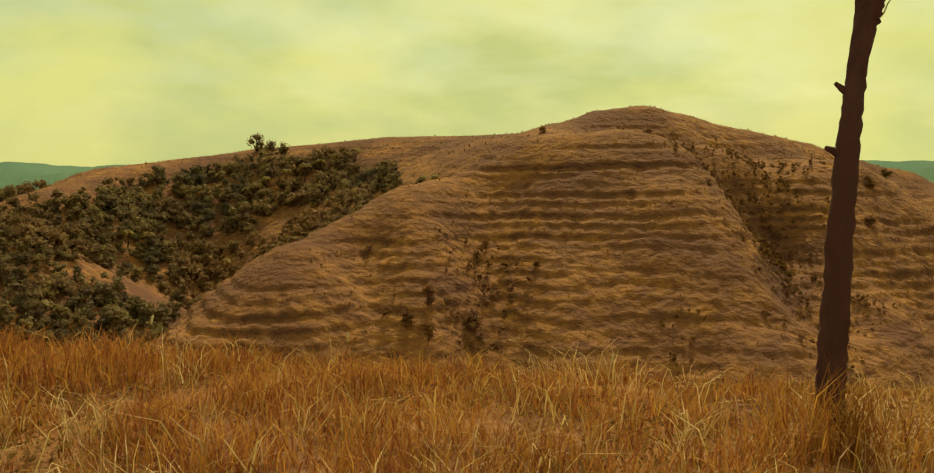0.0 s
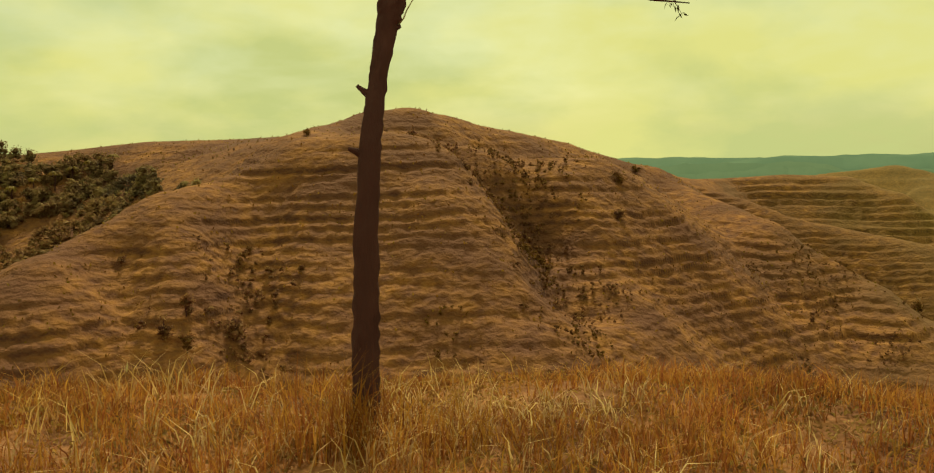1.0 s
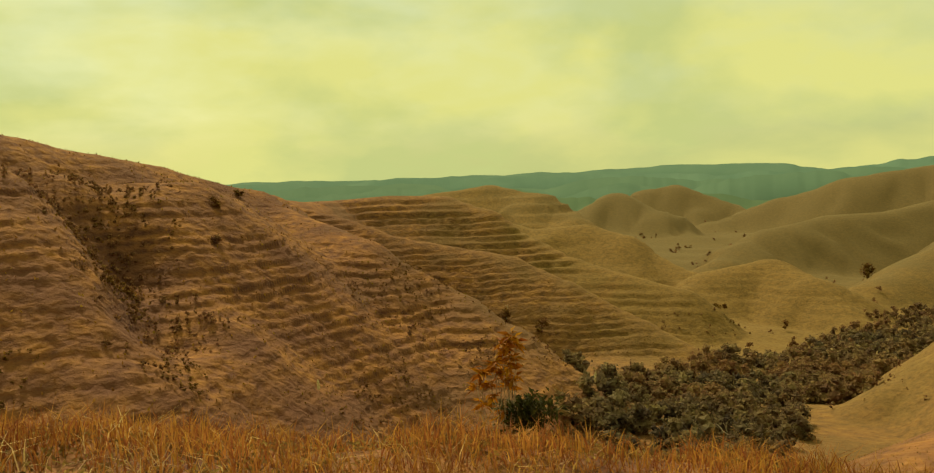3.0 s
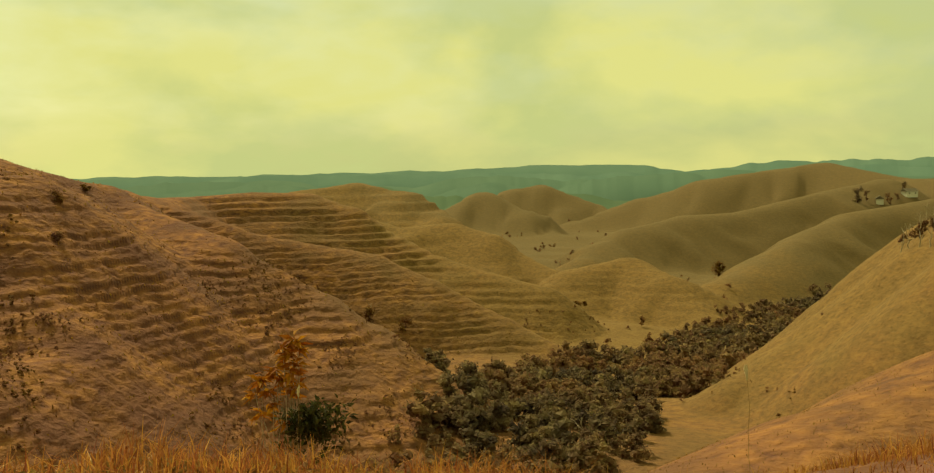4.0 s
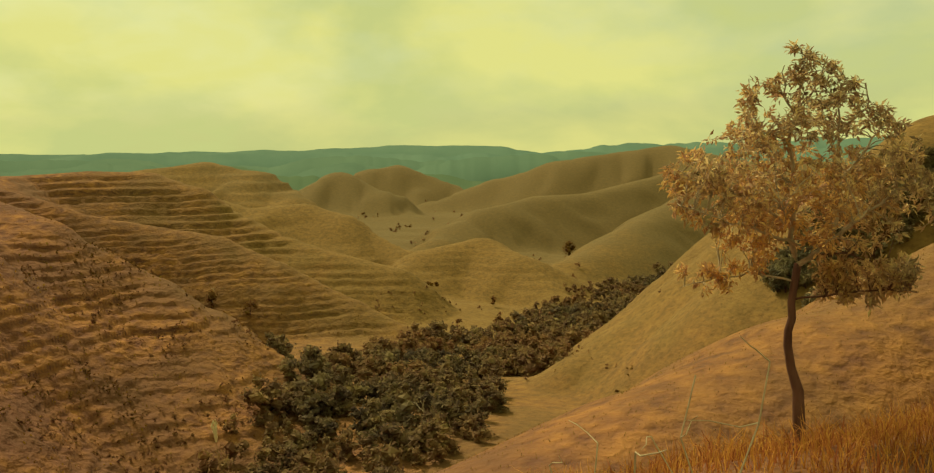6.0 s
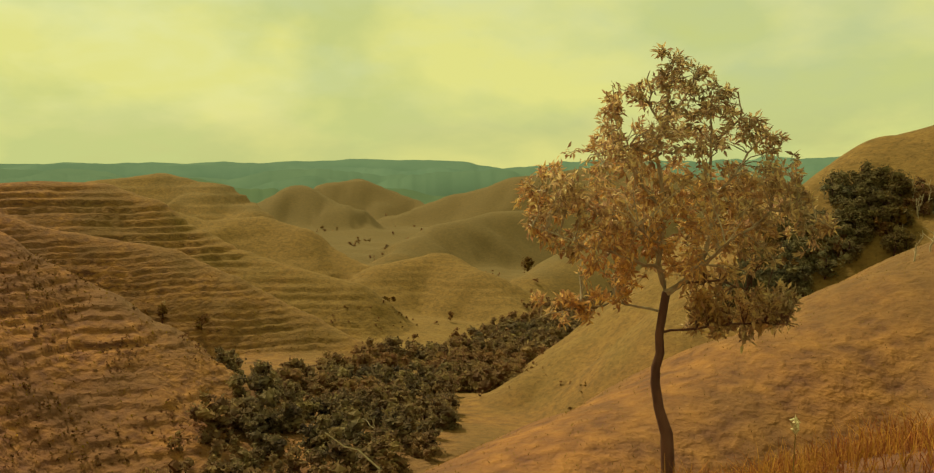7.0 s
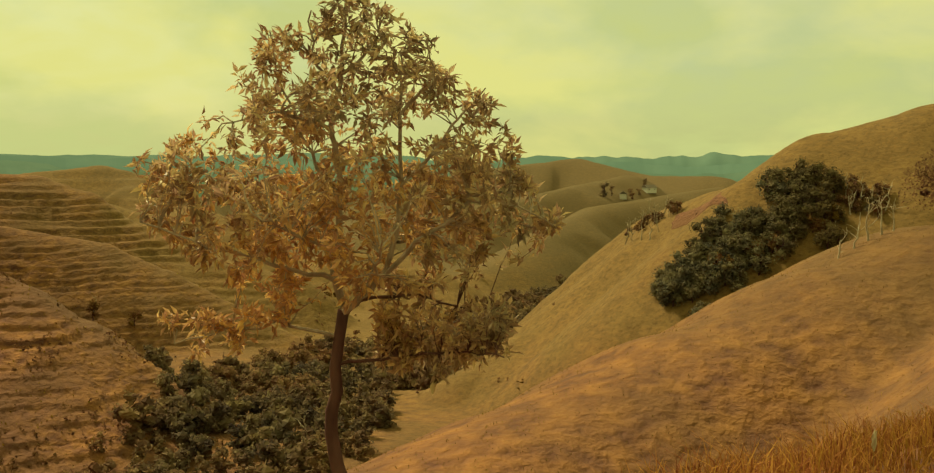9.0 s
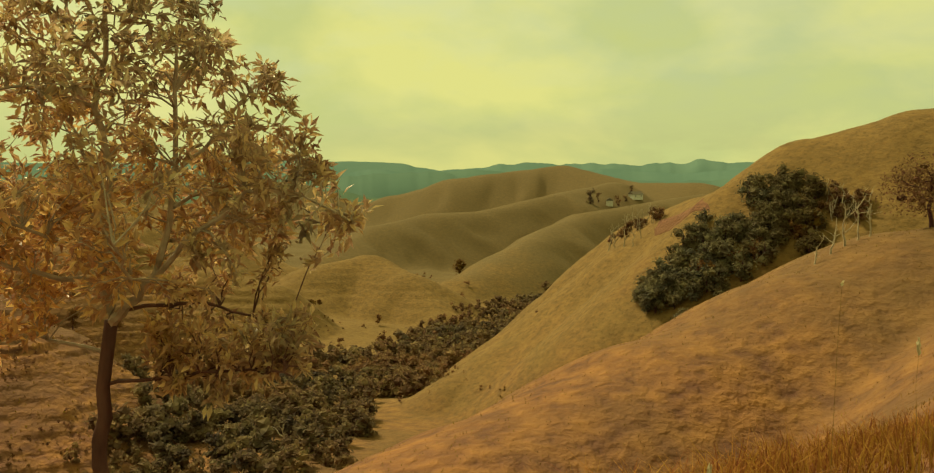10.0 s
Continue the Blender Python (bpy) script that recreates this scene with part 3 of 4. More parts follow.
def woods_places():
    """Where woods and scrub stand, in plan: the left valley, the valley floor and the gullies."""
    r = np.random.default_rng(11)
    out = []
    x, y = r.uniform(-125, 10, 9000), r.uniform(95, 236, 9000)
    z, k, _ = ground_height(x, y, kind=True)
    names = [""] + list(RIDGES)
    left = np.isin(k, [0, names.index("left"), names.index("left_low")])
    edge = -8.0 + 7.5 * np.exp(-(((x + 38) / 22) ** 2)) - 7 * fbm(x / 30, y / 30, 3)
    keep = left & (z < edge) & (fbm(x / 14 + 5, y / 14, 2) > -0.30) & (r.random(9000) < 0.46)
    out.append((x[keep], y[keep], z[keep], r.uniform(2.2, 4.8, keep.sum())))
    # along the brook: its line in plan with the half width of the woods
    brook = np.array([(92, 92, 13), (120, 100, 22), (152, 116, 29), (190, 131, 22), (240, 143, 16), (310, 172, 17), (370, 182, 15), (430, 190, 10)], float)
    x, y = r.uniform(70, 440, 26000), r.uniform(60, 215, 26000)
    z, k, _ = ground_height(x, y, kind=True)
    off = np.full(x.shape, 9.0)
    for d, half, _ in segments(x, y, [tuple(p) for p in brook]):
        off = np.minimum(off, d / half)
    facing = (k == names.index("spur_valley")) & (66 * (y - 108) + 62 * (x - 150) < 60)
    # the spur's near side stays open down to its tip
    facing |= (141 * (y + 2.6) - 106 * (x - 20) < 250) & (x < 178)
    open_slope = facing | np.isin(k, [names.index("right"), names.index("near_spur"), names.index("home")])
    keep = (off < 1 + 0.25 * fbm(x / 18, y / 18, 3)) & ~open_slope & (r.random(26000) < np.where(x > 250, 0.16, 0.21))
    out.append((x[keep], y[keep], z[keep], r.uniform(2.6, 6.4, keep.sum())))
    for (depth, half, pts), many, tall, wide, first in zip(GULLIES, (300, 220, 70, 8), (1.2, 1.0, 1.4, 1.2), (0.62, 0.75, 0.5, 0.42), (0, 0, 1, 0)):
        seg = r.integers(first, len(pts) - 1, many)
        t = r.random(many)[:, None]
        p = np.array(pts)
        q = p[seg] * (1 - t) + p[seg + 1] * t + r.normal(size=(many, 2)) * half * wide
        out.append((q[:, 0], q[:, 1], ground_height(q[:, 0], q[:, 1]), tall * r.uniform(0.5, 1.4, many)))
    # low scrub above the woods' edge
    x, y = r.uniform(40, 300, 9000), r.uniform(30, 240, 9000)
    z = ground_height(x, y)
    low = z - valley_floor(x)
    keep = (low < 9) & (low > 1) & (x > 100) & (fbm(x / 22 + 9, y / 22, 2) > 0.02) & (r.random(9000) < 0.3)
    out.append((x[keep], y[keep], z[keep], r.uniform(0.5, 1.6, keep.sum())))
    # scrub in the folds of the farther hills
    x, y = r.uniform(230, 760, 5000), r.uniform(120, 640, 5000)
    z = ground_height(x, y)
    keep = (z - valley_floor(x) < 12 + 20 * fbm(x / 60, y / 60, 2)) & (fbm(x / 25, y / 25, 2) > 0.12) & (r.random(5000) < 0.3)
    out.append((x[keep], y[keep], z[keep], r.uniform(1.5, 5.0, keep.sum())))
    # rough brown scrub over the foot of the terraced hills
    x, y = r.uniform(25, 150, 4200), r.uniform(92, 176, 4200)
    z = ground_height(x, y)
    keep = (z < -21 + 9 * fbm(x / 25, y / 25, 2)) & (fbm(x / 9, y / 9, 2) > 0.02)
    out.append((x[keep], y[keep], z[keep], r.uniform(0.35, 1.1, keep.sum())))
    # lone bushes over the slopes
    x, y = r.uniform(-60, 240, 18), r.uniform(85, 330, 18)
    out.append((x, y, ground_height(x, y), r.uniform(0.4, 1.3, 18)))
    return [np.concatenate(c) for c in zip(*out[:2])], [np.concatenate(c) for c in zip(*out[2:])]


def build_woods():
    r = np.random.default_rng(12)
    for places, name, mat, label in zip(woods_places(), ("valley_woods", "slope_scrub"), (WOODS, SCRUB),
                                        ("dense dark green and brown woods filling the valleys", "low brownish scrub scattered over slopes and gullies")):
        pieces = []
        for x, y, z, h in zip(*places):
            wide, far = h * r.uniform(0.38, 0.62), math.hypot(x - 10, y)
            c, rad = tree_lumps(r, np.array([x, y, z - 0.1 * h]), h, wide, (5 if far < 260 else 4) if mat is WOODS else 3, low=0.15)
            pieces.append(crown_shape(r, c, rad, (70 if mat is WOODS else 30 if h > 1 else 18) if far < 260 else 30, (0.075 if far < 260 else 0.11) * h + 0.05))
        v, f = join(pieces)
        tagged(mesh_object(name, v, f, mat), label, "woods" if mat is WOODS else "scrub", kind="stuff")


build_woods()


def broadleaf(name, x, y, height, spread, label, group, seed, mat=None, leaves=260, trunk_share=0.35, fine=1.0, lumps=9):
    r = np.random.default_rng(seed)
    z = height_at(x, y)
    t = thing(name, (x, y, z), label, "tree", group)
    top = np.array([r.normal() * 0.05 * height, r.normal() * 0.05 * height, height * 0.75])
    limbs = [tube(bent((0, 0, -0.3), top, r, wobble=0.02 * height), np.linspace(0.035, 0.012, 6) * height, 6)]
    c, rad = tree_lumps(r, np.zeros(3), height, spread, lumps, low=trunk_share)
    rad = rad * (9 / lumps) ** 0.4
    for k in range(5):
        limbs.append(tube(bent(top * r.uniform(0.45, 0.9), c[k], r, wobble=0.02 * height, steps=4), np.linspace(0.014, 0.005, 4) * height, 5))
    part("trunk", join(limbs), BARK, t)
    part("crown", crown_shape(r, c, rad, leaves, (0.042 * height + 0.07) * fine, heart=0.85 if fine == 1.0 else 0.3), mat or WOODS, t)
    return t


# the copse in the fold behind the near spur, and the lone trees on its edge
r_copse = np.random.default_rng(77)
for k in range(110):
    u, rise = r_copse.random(), r_copse.normal() * 3.6
    x, y = 167 + 20 * u + 0.75 * rise + r_copse.normal(), 52 - 22 * u + 0.66 * rise + r_copse.normal()
    h = r_copse.uniform(2.6, 4.8)
    broadleaf("tree", x, y, h, h * 0.56, "dark green broadleaf tree crowded in a hillside copse", "copse trees", 100 + k, mat=COPSE, leaves=340, trunk_share=0.12)
for k in range(30):
    u = r_copse.random()
    x, y = 168.2 + 14 * u + abs(r_copse.normal()) * 1.2, 49 - 25 * u + r_copse.normal() * 0.8
    h = r_copse.uniform(1.8, 3.6)
    broadleaf("tree", x, y, h, h * 0.6, "small brownish green tree at the copse's lower edge", "copse edge trees", 260 + k, mat=COPSE if k % 3 else SCRUB, leaves=220, trunk_share=0.12)
broadleaf("tree", 107.0, 4.6, 6.0, 5.0, "russet spreading tree alone on the grassy spur", "spur trees", 160, mat=THORN, leaves=3600, trunk_share=0.35, fine=0.42, lumps=26)
for k, (x, y, h, w) in enumerate([(-52.5, 234, 4.6, 2.6), (-49, 231, 3.6, 2.6), (-45, 228, 3.4, 2.4), (-92, 164, 6, 2.6), (-97, 168, 6.5, 2.8), (-88, 160, 5.5, 2.6), (-102, 170, 6, 2.6), (-84, 157, 5, 2.4)]):
    broadleaf("tree", x, y, h, w, "dark bushy tree on the grassy hillside", "hillside trees", 170 + k, leaves=320, trunk_share=0.15)
for k, (x, y, h, w) in enumerate([(32, 167.5, 4.6, 1.2), (13, 162, 1.2, 0.8), (92.6, 206.5, 2.0, 1.4), (163, 197, 5.5, 1.9), (169, 189, 4.0, 2.4), (437, 255, 9, 5), (70.5, 163, 2.2, 1.8),
                                   (66, 152, 1.4, 1.5), (-5, 118, 3.2, 1.1), (-7.5, 115, 3.0, 1.2), (-4.7, 113, 2.6, 1.1), (0.5, 119, 3.4, 2.0)]):
    broadleaf("bush", x, y, h, w, "brownish green bush on the terraced slope", "slope bushes", 190 + k, mat=SCRUB, leaves=260, trunk_share=0.12)


# reddish thorny bushes round the copse's upper end and along the farther crest
r_thorn = np.random.default_rng(78)
for k in range(34):
    if k < 18:
        u = r_thorn.random()
        x, y = 186 - 4 * u + r_thorn.normal() * 1.6, 30 - 10 * u + r_thorn.normal() * 1.4
    else:
        u = r_thorn.random()
        x, y = 203 + 13 * u + r_thorn.normal() * 1.5, 64 + 13 * u + r_thorn.normal() * 1.5
    h = r_thorn.uniform(1.2, 3.0)
    broadleaf("bush", x, y, h, h * 0.6, "reddish brown half-bare bush on the grassy slope", "reddish bushes", 330 + k, mat=THORN, leaves=110, trunk_share=0.2)


def build_soil_bank():
    """A slipped bank of bare red earth under the farther crest."""
    r = np.random.default_rng(80)
    a, q = np.linspace(0, 2 * math.pi, 49)[:-1], np.linspace(0, 1, 9)
    edge = 1 + 0.4 * fbm(np.cos(a) * 2.2 + 9, np.sin(a) * 2.2, 3)
    u, v = q[:, None] * (edge * np.cos(a))[None] * 11, q[:, None] * (edge * np.sin(a))[None] * 2.6
    x, y = 194 + 0.72 * u - 0.69 * v, 55.5 + 0.69 * u + 0.72 * v
    z = ground_height(x, y) + 0.12 + 0.12 * r.random(x.shape) - 0.5 * (q[:, None] > 0.95)
    k = np.arange(8)[:, None] * 48
    n = np.arange(48)[None]
    faces = np.stack([k + n, k + (n + 1) % 48, k + 48 + (n + 1) % 48, k + 48 + n], -1).reshape(-1, 4)
    tagged(mesh_object("soil_bank", np.stack([x, y, z], -1).reshape(-1, 3), faces, EARTH), "bare reddish earth bank on the grassy slope", "ground", kind="structure")


build_soil_bank()


def dead_tree(x, y, height, seed):
    r = np.random.default_rng(seed)
    t = thing("dead_tree", (x, y, height_at(x, y)), "pale leafless tree standing on the slope", "tree", "pale dead trees")
    line = bent((0, 0, -0.3), (r.normal() * 0.12 * height, r.normal() * 0.12 * height, height), r, wobble=0.03 * height, steps=7)
    part("trunk", tube(line, np.linspace(0.03, 0.008, 7) * height, 6), TWIG, t)
    for k in range(6):
        root = line[r.integers(2, 6)]
        out = r.normal(size=3) * [0.18, 0.18, 0.1] * height + [0, 0, 0.2 * height]
        part("branch", tube(bent(root, root + out, r, wobble=0.02 * height, steps=4), np.linspace(0.012, 0.004, 4) * height, 5), TWIG, t)


r_pale = np.random.default_rng(79)
PALE_STANDS = [(181.5 + 4 * u + r_pale.normal() * 0.7, 28 - 7 * u + r_pale.normal() * 0.7, r_pale.uniform(2.0, 3.6)) for u in r_pale.random(9)]
PALE_STANDS += [(204 + 15 * u + r_pale.normal(), 64 + 12 * u + r_pale.normal(), r_pale.uniform(2.4, 4.2)) for u in r_pale.random(13)]
for k, (x, y, h) in enumerate([(101, 11.5, 3.0), (102, 10.6, 3.6), (103, 9.8, 3.2), (100, 12.6, 2.6), (103.6, 9.0, 2.8), (198, 66.5, 4.5), (200, 69, 5), (202, 71.5, 5), (204, 74, 4.5), (199.5, 65, 4), (164, 198, 4.5),
                              (120, 89.3, 5.5), (125.5, 89.5, 4.5), (183, 22.5, 4.0), (184.5, 24.5, 4.5), (182.5, 20.5, 4.2), (186, 27, 4.0)] + PALE_STANDS):
    dead_tree(x, y, h, 500 + k)


def palm(x, y, height, seed):
    r = np.random.default_rng(seed)
    t = thing("palm", (x, y, height_at(x, y)), "yellowing palm with ragged fronds among the scrub", "palm", "palms")
    top = np.array([r.normal() * 0.2, r.normal() * 0.2, height])
    part("trunk", tube(bent((0, 0, -0.3), top, r, wobble=0.05), np.linspace(0.16, 0.10, 6), 7), BARK, t)
    for k in range(13):
        a, rise = k * 2 * math.pi / 13 + r.normal() * 0.2, r.uniform(0.1, 0.8)
        out = np.array([math.cos(a), math.sin(a), 0])
        side = np.array([-math.sin(a), math.cos(a), 0])
        reach = r.uniform(1.3, 1.9)
        q = np.linspace(0, 1, 7)
        mid = top + out * (reach * q)[:, None] + np.array([0, 0, 1]) * (reach * (rise * q - (0.5 + rise) * q**2))[:, None]
        w = 0.28 * np.sin(np.clip(q, 0.08, 0.97) * math.pi) ** 0.6
        drop = np.array([0, 0, -0.5])
        verts = np.concatenate([mid + (side + drop) * w[:, None], mid, mid + (-side + drop) * w[:, None]])
        faces = [(c * 7 + n, c * 7 + n + 1, (c + 1) * 7 + n + 1, (c + 1) * 7 + n) for c in (0, 1) for n in range(6)]
        part("frond", (verts, faces), PALM, t)


for k, (x, y, h) in enumerate([(-41, 212, 3.6), (-34, 216, 3.4), (-37, 213, 4.0), (-45, 211, 3.2), (-30, 217, 3.2), (-63, 183, 3.8), (-60, 185, 3.4), (-66, 181, 3.4), (-49, 208, 3.4), (-26, 218, 3)]):
    palm(x, y, h, 600 + k)


def house(x, y, turn, size, seed):
    wide, deep, tall = size
    z = height_at(x, y)
    t = thing("house", (x, y, z), "small pale plastered house with a grey roof on the far ridge", "house", "far houses")
    t.rotation_euler = (0, 0, turn)
    a, b = wide / 2, deep / 2
    box = [(sx * a, sy * b, h) for h in (-1.5, tall) for sx, sy in ((-1, -1), (1, -1), (1, 1), (-1, 1))]
    part("wall", (box, [(0, 1, 5, 4), (1, 2, 6, 5), (2, 3, 7, 6), (3, 0, 4, 7)]), PLASTER, t)
    o, k = 0.6, tall + 1.9
    roof = [(-a - o, -b - o, tall - 0.2), (a + o, -b - o, tall - 0.2), (a + o, b + o, tall - 0.2), (-a - o, b + o, tall - 0.2), (-a - o, 0, k), (a + o, 0, k)]
    part("roof", (roof, [(0, 1, 5, 4), (2, 3, 4, 5), (0, 4, 3, 3), (1, 2, 5, 5), (0, 3, 2, 1)]), THATCH, t)
    for u in (-0.25, 0.3):
        win = [(u * wide - 0.5, -b - 0.03, 1.0), (u * wide + 0.5, -b - 0.03, 1.0), (u * wide + 0.5, -b - 0.03, 2.0), (u * wide - 0.5, -b - 0.03, 2.0)]
        part("window", (win, [(0, 1, 2, 3)]), THATCH, t)


house(676, 270, 0.4, (8, 5, 3), 1)
house(727, 269, -0.5, (10, 6, 3.2), 2)
for k, (x, y, h) in enumerate([(654, 276, 13), (660, 279, 11), (668, 276, 8), (700, 274, 8), (712, 272, 7), (735, 276, 8), (690, 268, 6)]):
    broadleaf("tree", x, y, h, h * 0.36, "tall dark tree beside the far houses", "far trees", 700 + k, leaves=160, trunk_share=0.1)


def blades(r, x, y, z, height, width, lean):
    """Bent grass blades: a tapering strip of two quads and a tip each."""
    n = len(x)
    a = r.uniform(0, 6.3, n)
    side = np.stack([np.cos(a), np.sin(a), 0 * a], 1)
    b = a + r.normal(size=n) * 0.8 + 1.57
    over = np.stack([np.cos(b), np.sin(b), 0 * b], 1) * (lean * height)[:, None]
    root = np.stack([x, y, z], 1)
    up = np.array([0, 0, 1.0]) * height[:, None]
    w = side * width[:, None]
    mid = root + up * 0.55 + over * 0.3
    tip = root + up * (1 - 0.25 * lean[:, None]) + over
    verts = np.stack([root - w, root + w, mid + w * 0.7, mid - w * 0.7, tip], 1).reshape(-1, 3)
    k = np.arange(n)[:, None] * 5
    return verts, np.concatenate([k + [[0, 1, 2]], k + [[0, 2, 3]], k + [[3, 2, 4]]])


def build_near_grass():
    r = np.random.default_rng(21)
    x, y = r.uniform(-16, 42, 430000), r.uniform(-4, 24, 430000)
    path = np.array([eye[:2] for _, eye, _, _ in PATH])
    near = np.min([np.hypot(x - p[0], y - p[1]) for p in path[::2]], axis=0)
    tuft = fbm(x / 0.9, y / 0.9, 2)
    z = ground_height(x, y)
    keep = (near > 0.5) & (near < 22) & (z > -6.5) & (tuft > -0.25) & (r.random(len(x)) < np.clip(1.25 - near / 26, 0.25, 0.85) * np.clip(0.75 + tuft, 0.2, 1))
    x, y, z, tuft, near = x[keep], y[keep], z[keep], tuft[keep], near[keep]
    n = len(x)
    h = np.clip(0.5 + 0.45 * tuft + 0.6 * fbm(x / 4, y / 4, 2), 0.16, 1.0) * r.uniform(0.5, 1.3, n) * np.interp(x, [2, 8, 18, 25], [0.85, 0.55, 0.62, 0.6])
    h *= np.clip(near / 4, 0.3, 1)
    h += 1.05 * np.exp(-(np.hypot((x - 3.9) / 1.2, (y - 9.7) / 0.8)) ** 2) * r.uniform(0.3, 1.1, n)
    v, f = blades(r, x, y, z - 0.03, h, r.uniform(0.004, 0.009, n) * (0.7 + near / 16), r.uniform(0.1, 1.1, n))
    tagged(mesh_object("tall_grass", v, f, GRASS), "tall dry golden grass waving along the ridge", "grass", kind="stuff")


build_near_grass()


def build_straw_tufts():
    """Pale bent blades in loose tufts among the grass."""
    r = np.random.default_rng(23)
    c = np.stack([r.uniform(-9, 14, 260), r.uniform(4.5, 14.5, 260)], 1)
    brink = np.stack([r.uniform(-9, 9, 50), 9.6 + r.normal(size=50) * 1.4], 1)
    c = np.concatenate([c, brink, np.stack([4.9 + r.normal(size=26) * 0.9, 10.0 + r.normal(size=26) * 0.5], 1)])
    p = np.repeat(c, 9, 0) + r.normal(size=(len(c) * 9, 2)) * 0.12
    z = ground_height(p[:, 0], p[:, 1])
    p, z = p[z > -5], z[z > -5]
    n = len(p)
    v, f = blades(r, p[:, 0], p[:, 1], z - 0.02, r.uniform(0.3, 0.85, n) * np.interp(p[:, 0], [2, 8], [1, 0.6]), r.uniform(0.005, 0.012, n), r.uniform(0.4, 1.5, n))
    tagged(mesh_object("straw_tufts", v, f, PALE), "pale straw blades bending out of the grass", "grass", kind="stuff")


build_straw_tufts()


def leaf_shape(length, width):
    """A pointed leaf folded along its midrib."""
    v = [(0, 0, 0), (-width, length * 0.45, width * 0.5), (0, length, -0.1 * length), (width, length * 0.45, width * 0.5), (0, length * 0.5, 0)]
    return np.array(v, float), np.array([(0, 4, 1), (1, 4, 2), (0, 3, 4), (3, 2, 4)])


def scatter_leaves(r, mids, dirs, length, width):
    """Leaves rooted at mids that point along dirs, as one mesh."""
    shape, faces = leaf_shape(1.0, width)
    n = len(mids)
    d = dirs / np.linalg.norm(dirs, axis=1, keepdims=True)
    u, v, _ = frames_for(d, r.normal(size=n) * 0.9)
    size = length * r.uniform(0.6, 1.25, (n, 1, 1))
    local = shape[None] * size
    verts = mids[:, None] + local[..., :1] * u[:, None] + local[..., 1:2] * d[:, None] + local[..., 2:] * v[:, None]
    return verts.reshape(-1, 3), (faces[None] + np.arange(n)[:, None, None] * 5).reshape(-1, 3)


def build_ground_weeds():
    """Low leafy weeds that cover the ground between the grass tufts."""
    r = np.random.default_rng(25)
    n = 34000
    x, y = r.uniform(-11, 16, n), r.uniform(3.5, 14, n)
    z = ground_height(x, y)
    keep = (z > -5.5) & (fbm(x / 1.4 + 3, y / 1.4, 2) > -0.15)
    x, y, z = x[keep], y[keep], z[keep]
    n = len(x)
    mids = np.stack([x, y, z + r.uniform(0.0, 0.10, n)], 1)
    v, f = scatter_leaves(r, mids, r.normal(size=(n, 3)) * [1, 1, 0.5] + [0, 0, 0.5], 0.10, 0.2)
    tagged(mesh_object("ground_weeds", v, f, WEED), "low olive and brown weeds between grass tufts", "weeds", kind="stuff")


build_ground_weeds()


def build_hill_tufts():
    r = np.random.default_rng(22)
    a, d = np.radians(r.uniform(30, 98, 26000)), np.sqrt(r.uniform(26**2, 125**2, 26000))
    x, y = 10 + d * np.sin(a), -1 + d * np.cos(a)
    z = ground_height(x, y)
    n = len(x)
    h = r.uniform(0.10, 0.28, n)
    v, f = blades(r, x, y, z - 0.05, h, r.uniform(0.012, 0.03, n), r.uniform(0.2, 0.9, n))
    tagged(mesh_object("hill_grass_tufts", v, f, TUFT), "dry grass tufts scattered over the hillsides", "grass", kind="stuff")


build_hill_tufts()


def build_terrace_tufts():
    """Shaggy grass hanging over the lips of the cattle terraces."""
    r = np.random.default_rng(24)
    a, d = np.radians(r.uniform(-34, 49, 190000)), np.sqrt(r.uniform(105**2, 265**2, 190000))
    x, y = 10 + d * np.sin(a), -1 + d * np.cos(a)
    z, k, lip = ground_height(x, y, kind=True)
    keep = r.random(len(x)) < np.clip(lip * 0.75, 0.05, 0.6) * np.isin(k, [n + 1 for n, v in enumerate(RIDGES.values()) if v[3] >= 0.6])
    x, y, z = x[keep], y[keep], z[keep]
    n = len(x)
    v, f = blades(r, x, y, z - 0.08, r.uniform(0.22, 0.6, n), r.uniform(0.07, 0.2, n), r.uniform(0.3, 1.0, n))
    tagged(mesh_object("terrace_grass", v, f, TUFT), "shaggy ochre grass along the cattle terraces", "grass", kind="stuff")


build_terrace_tufts()


# ---- the young tree beside the path ----


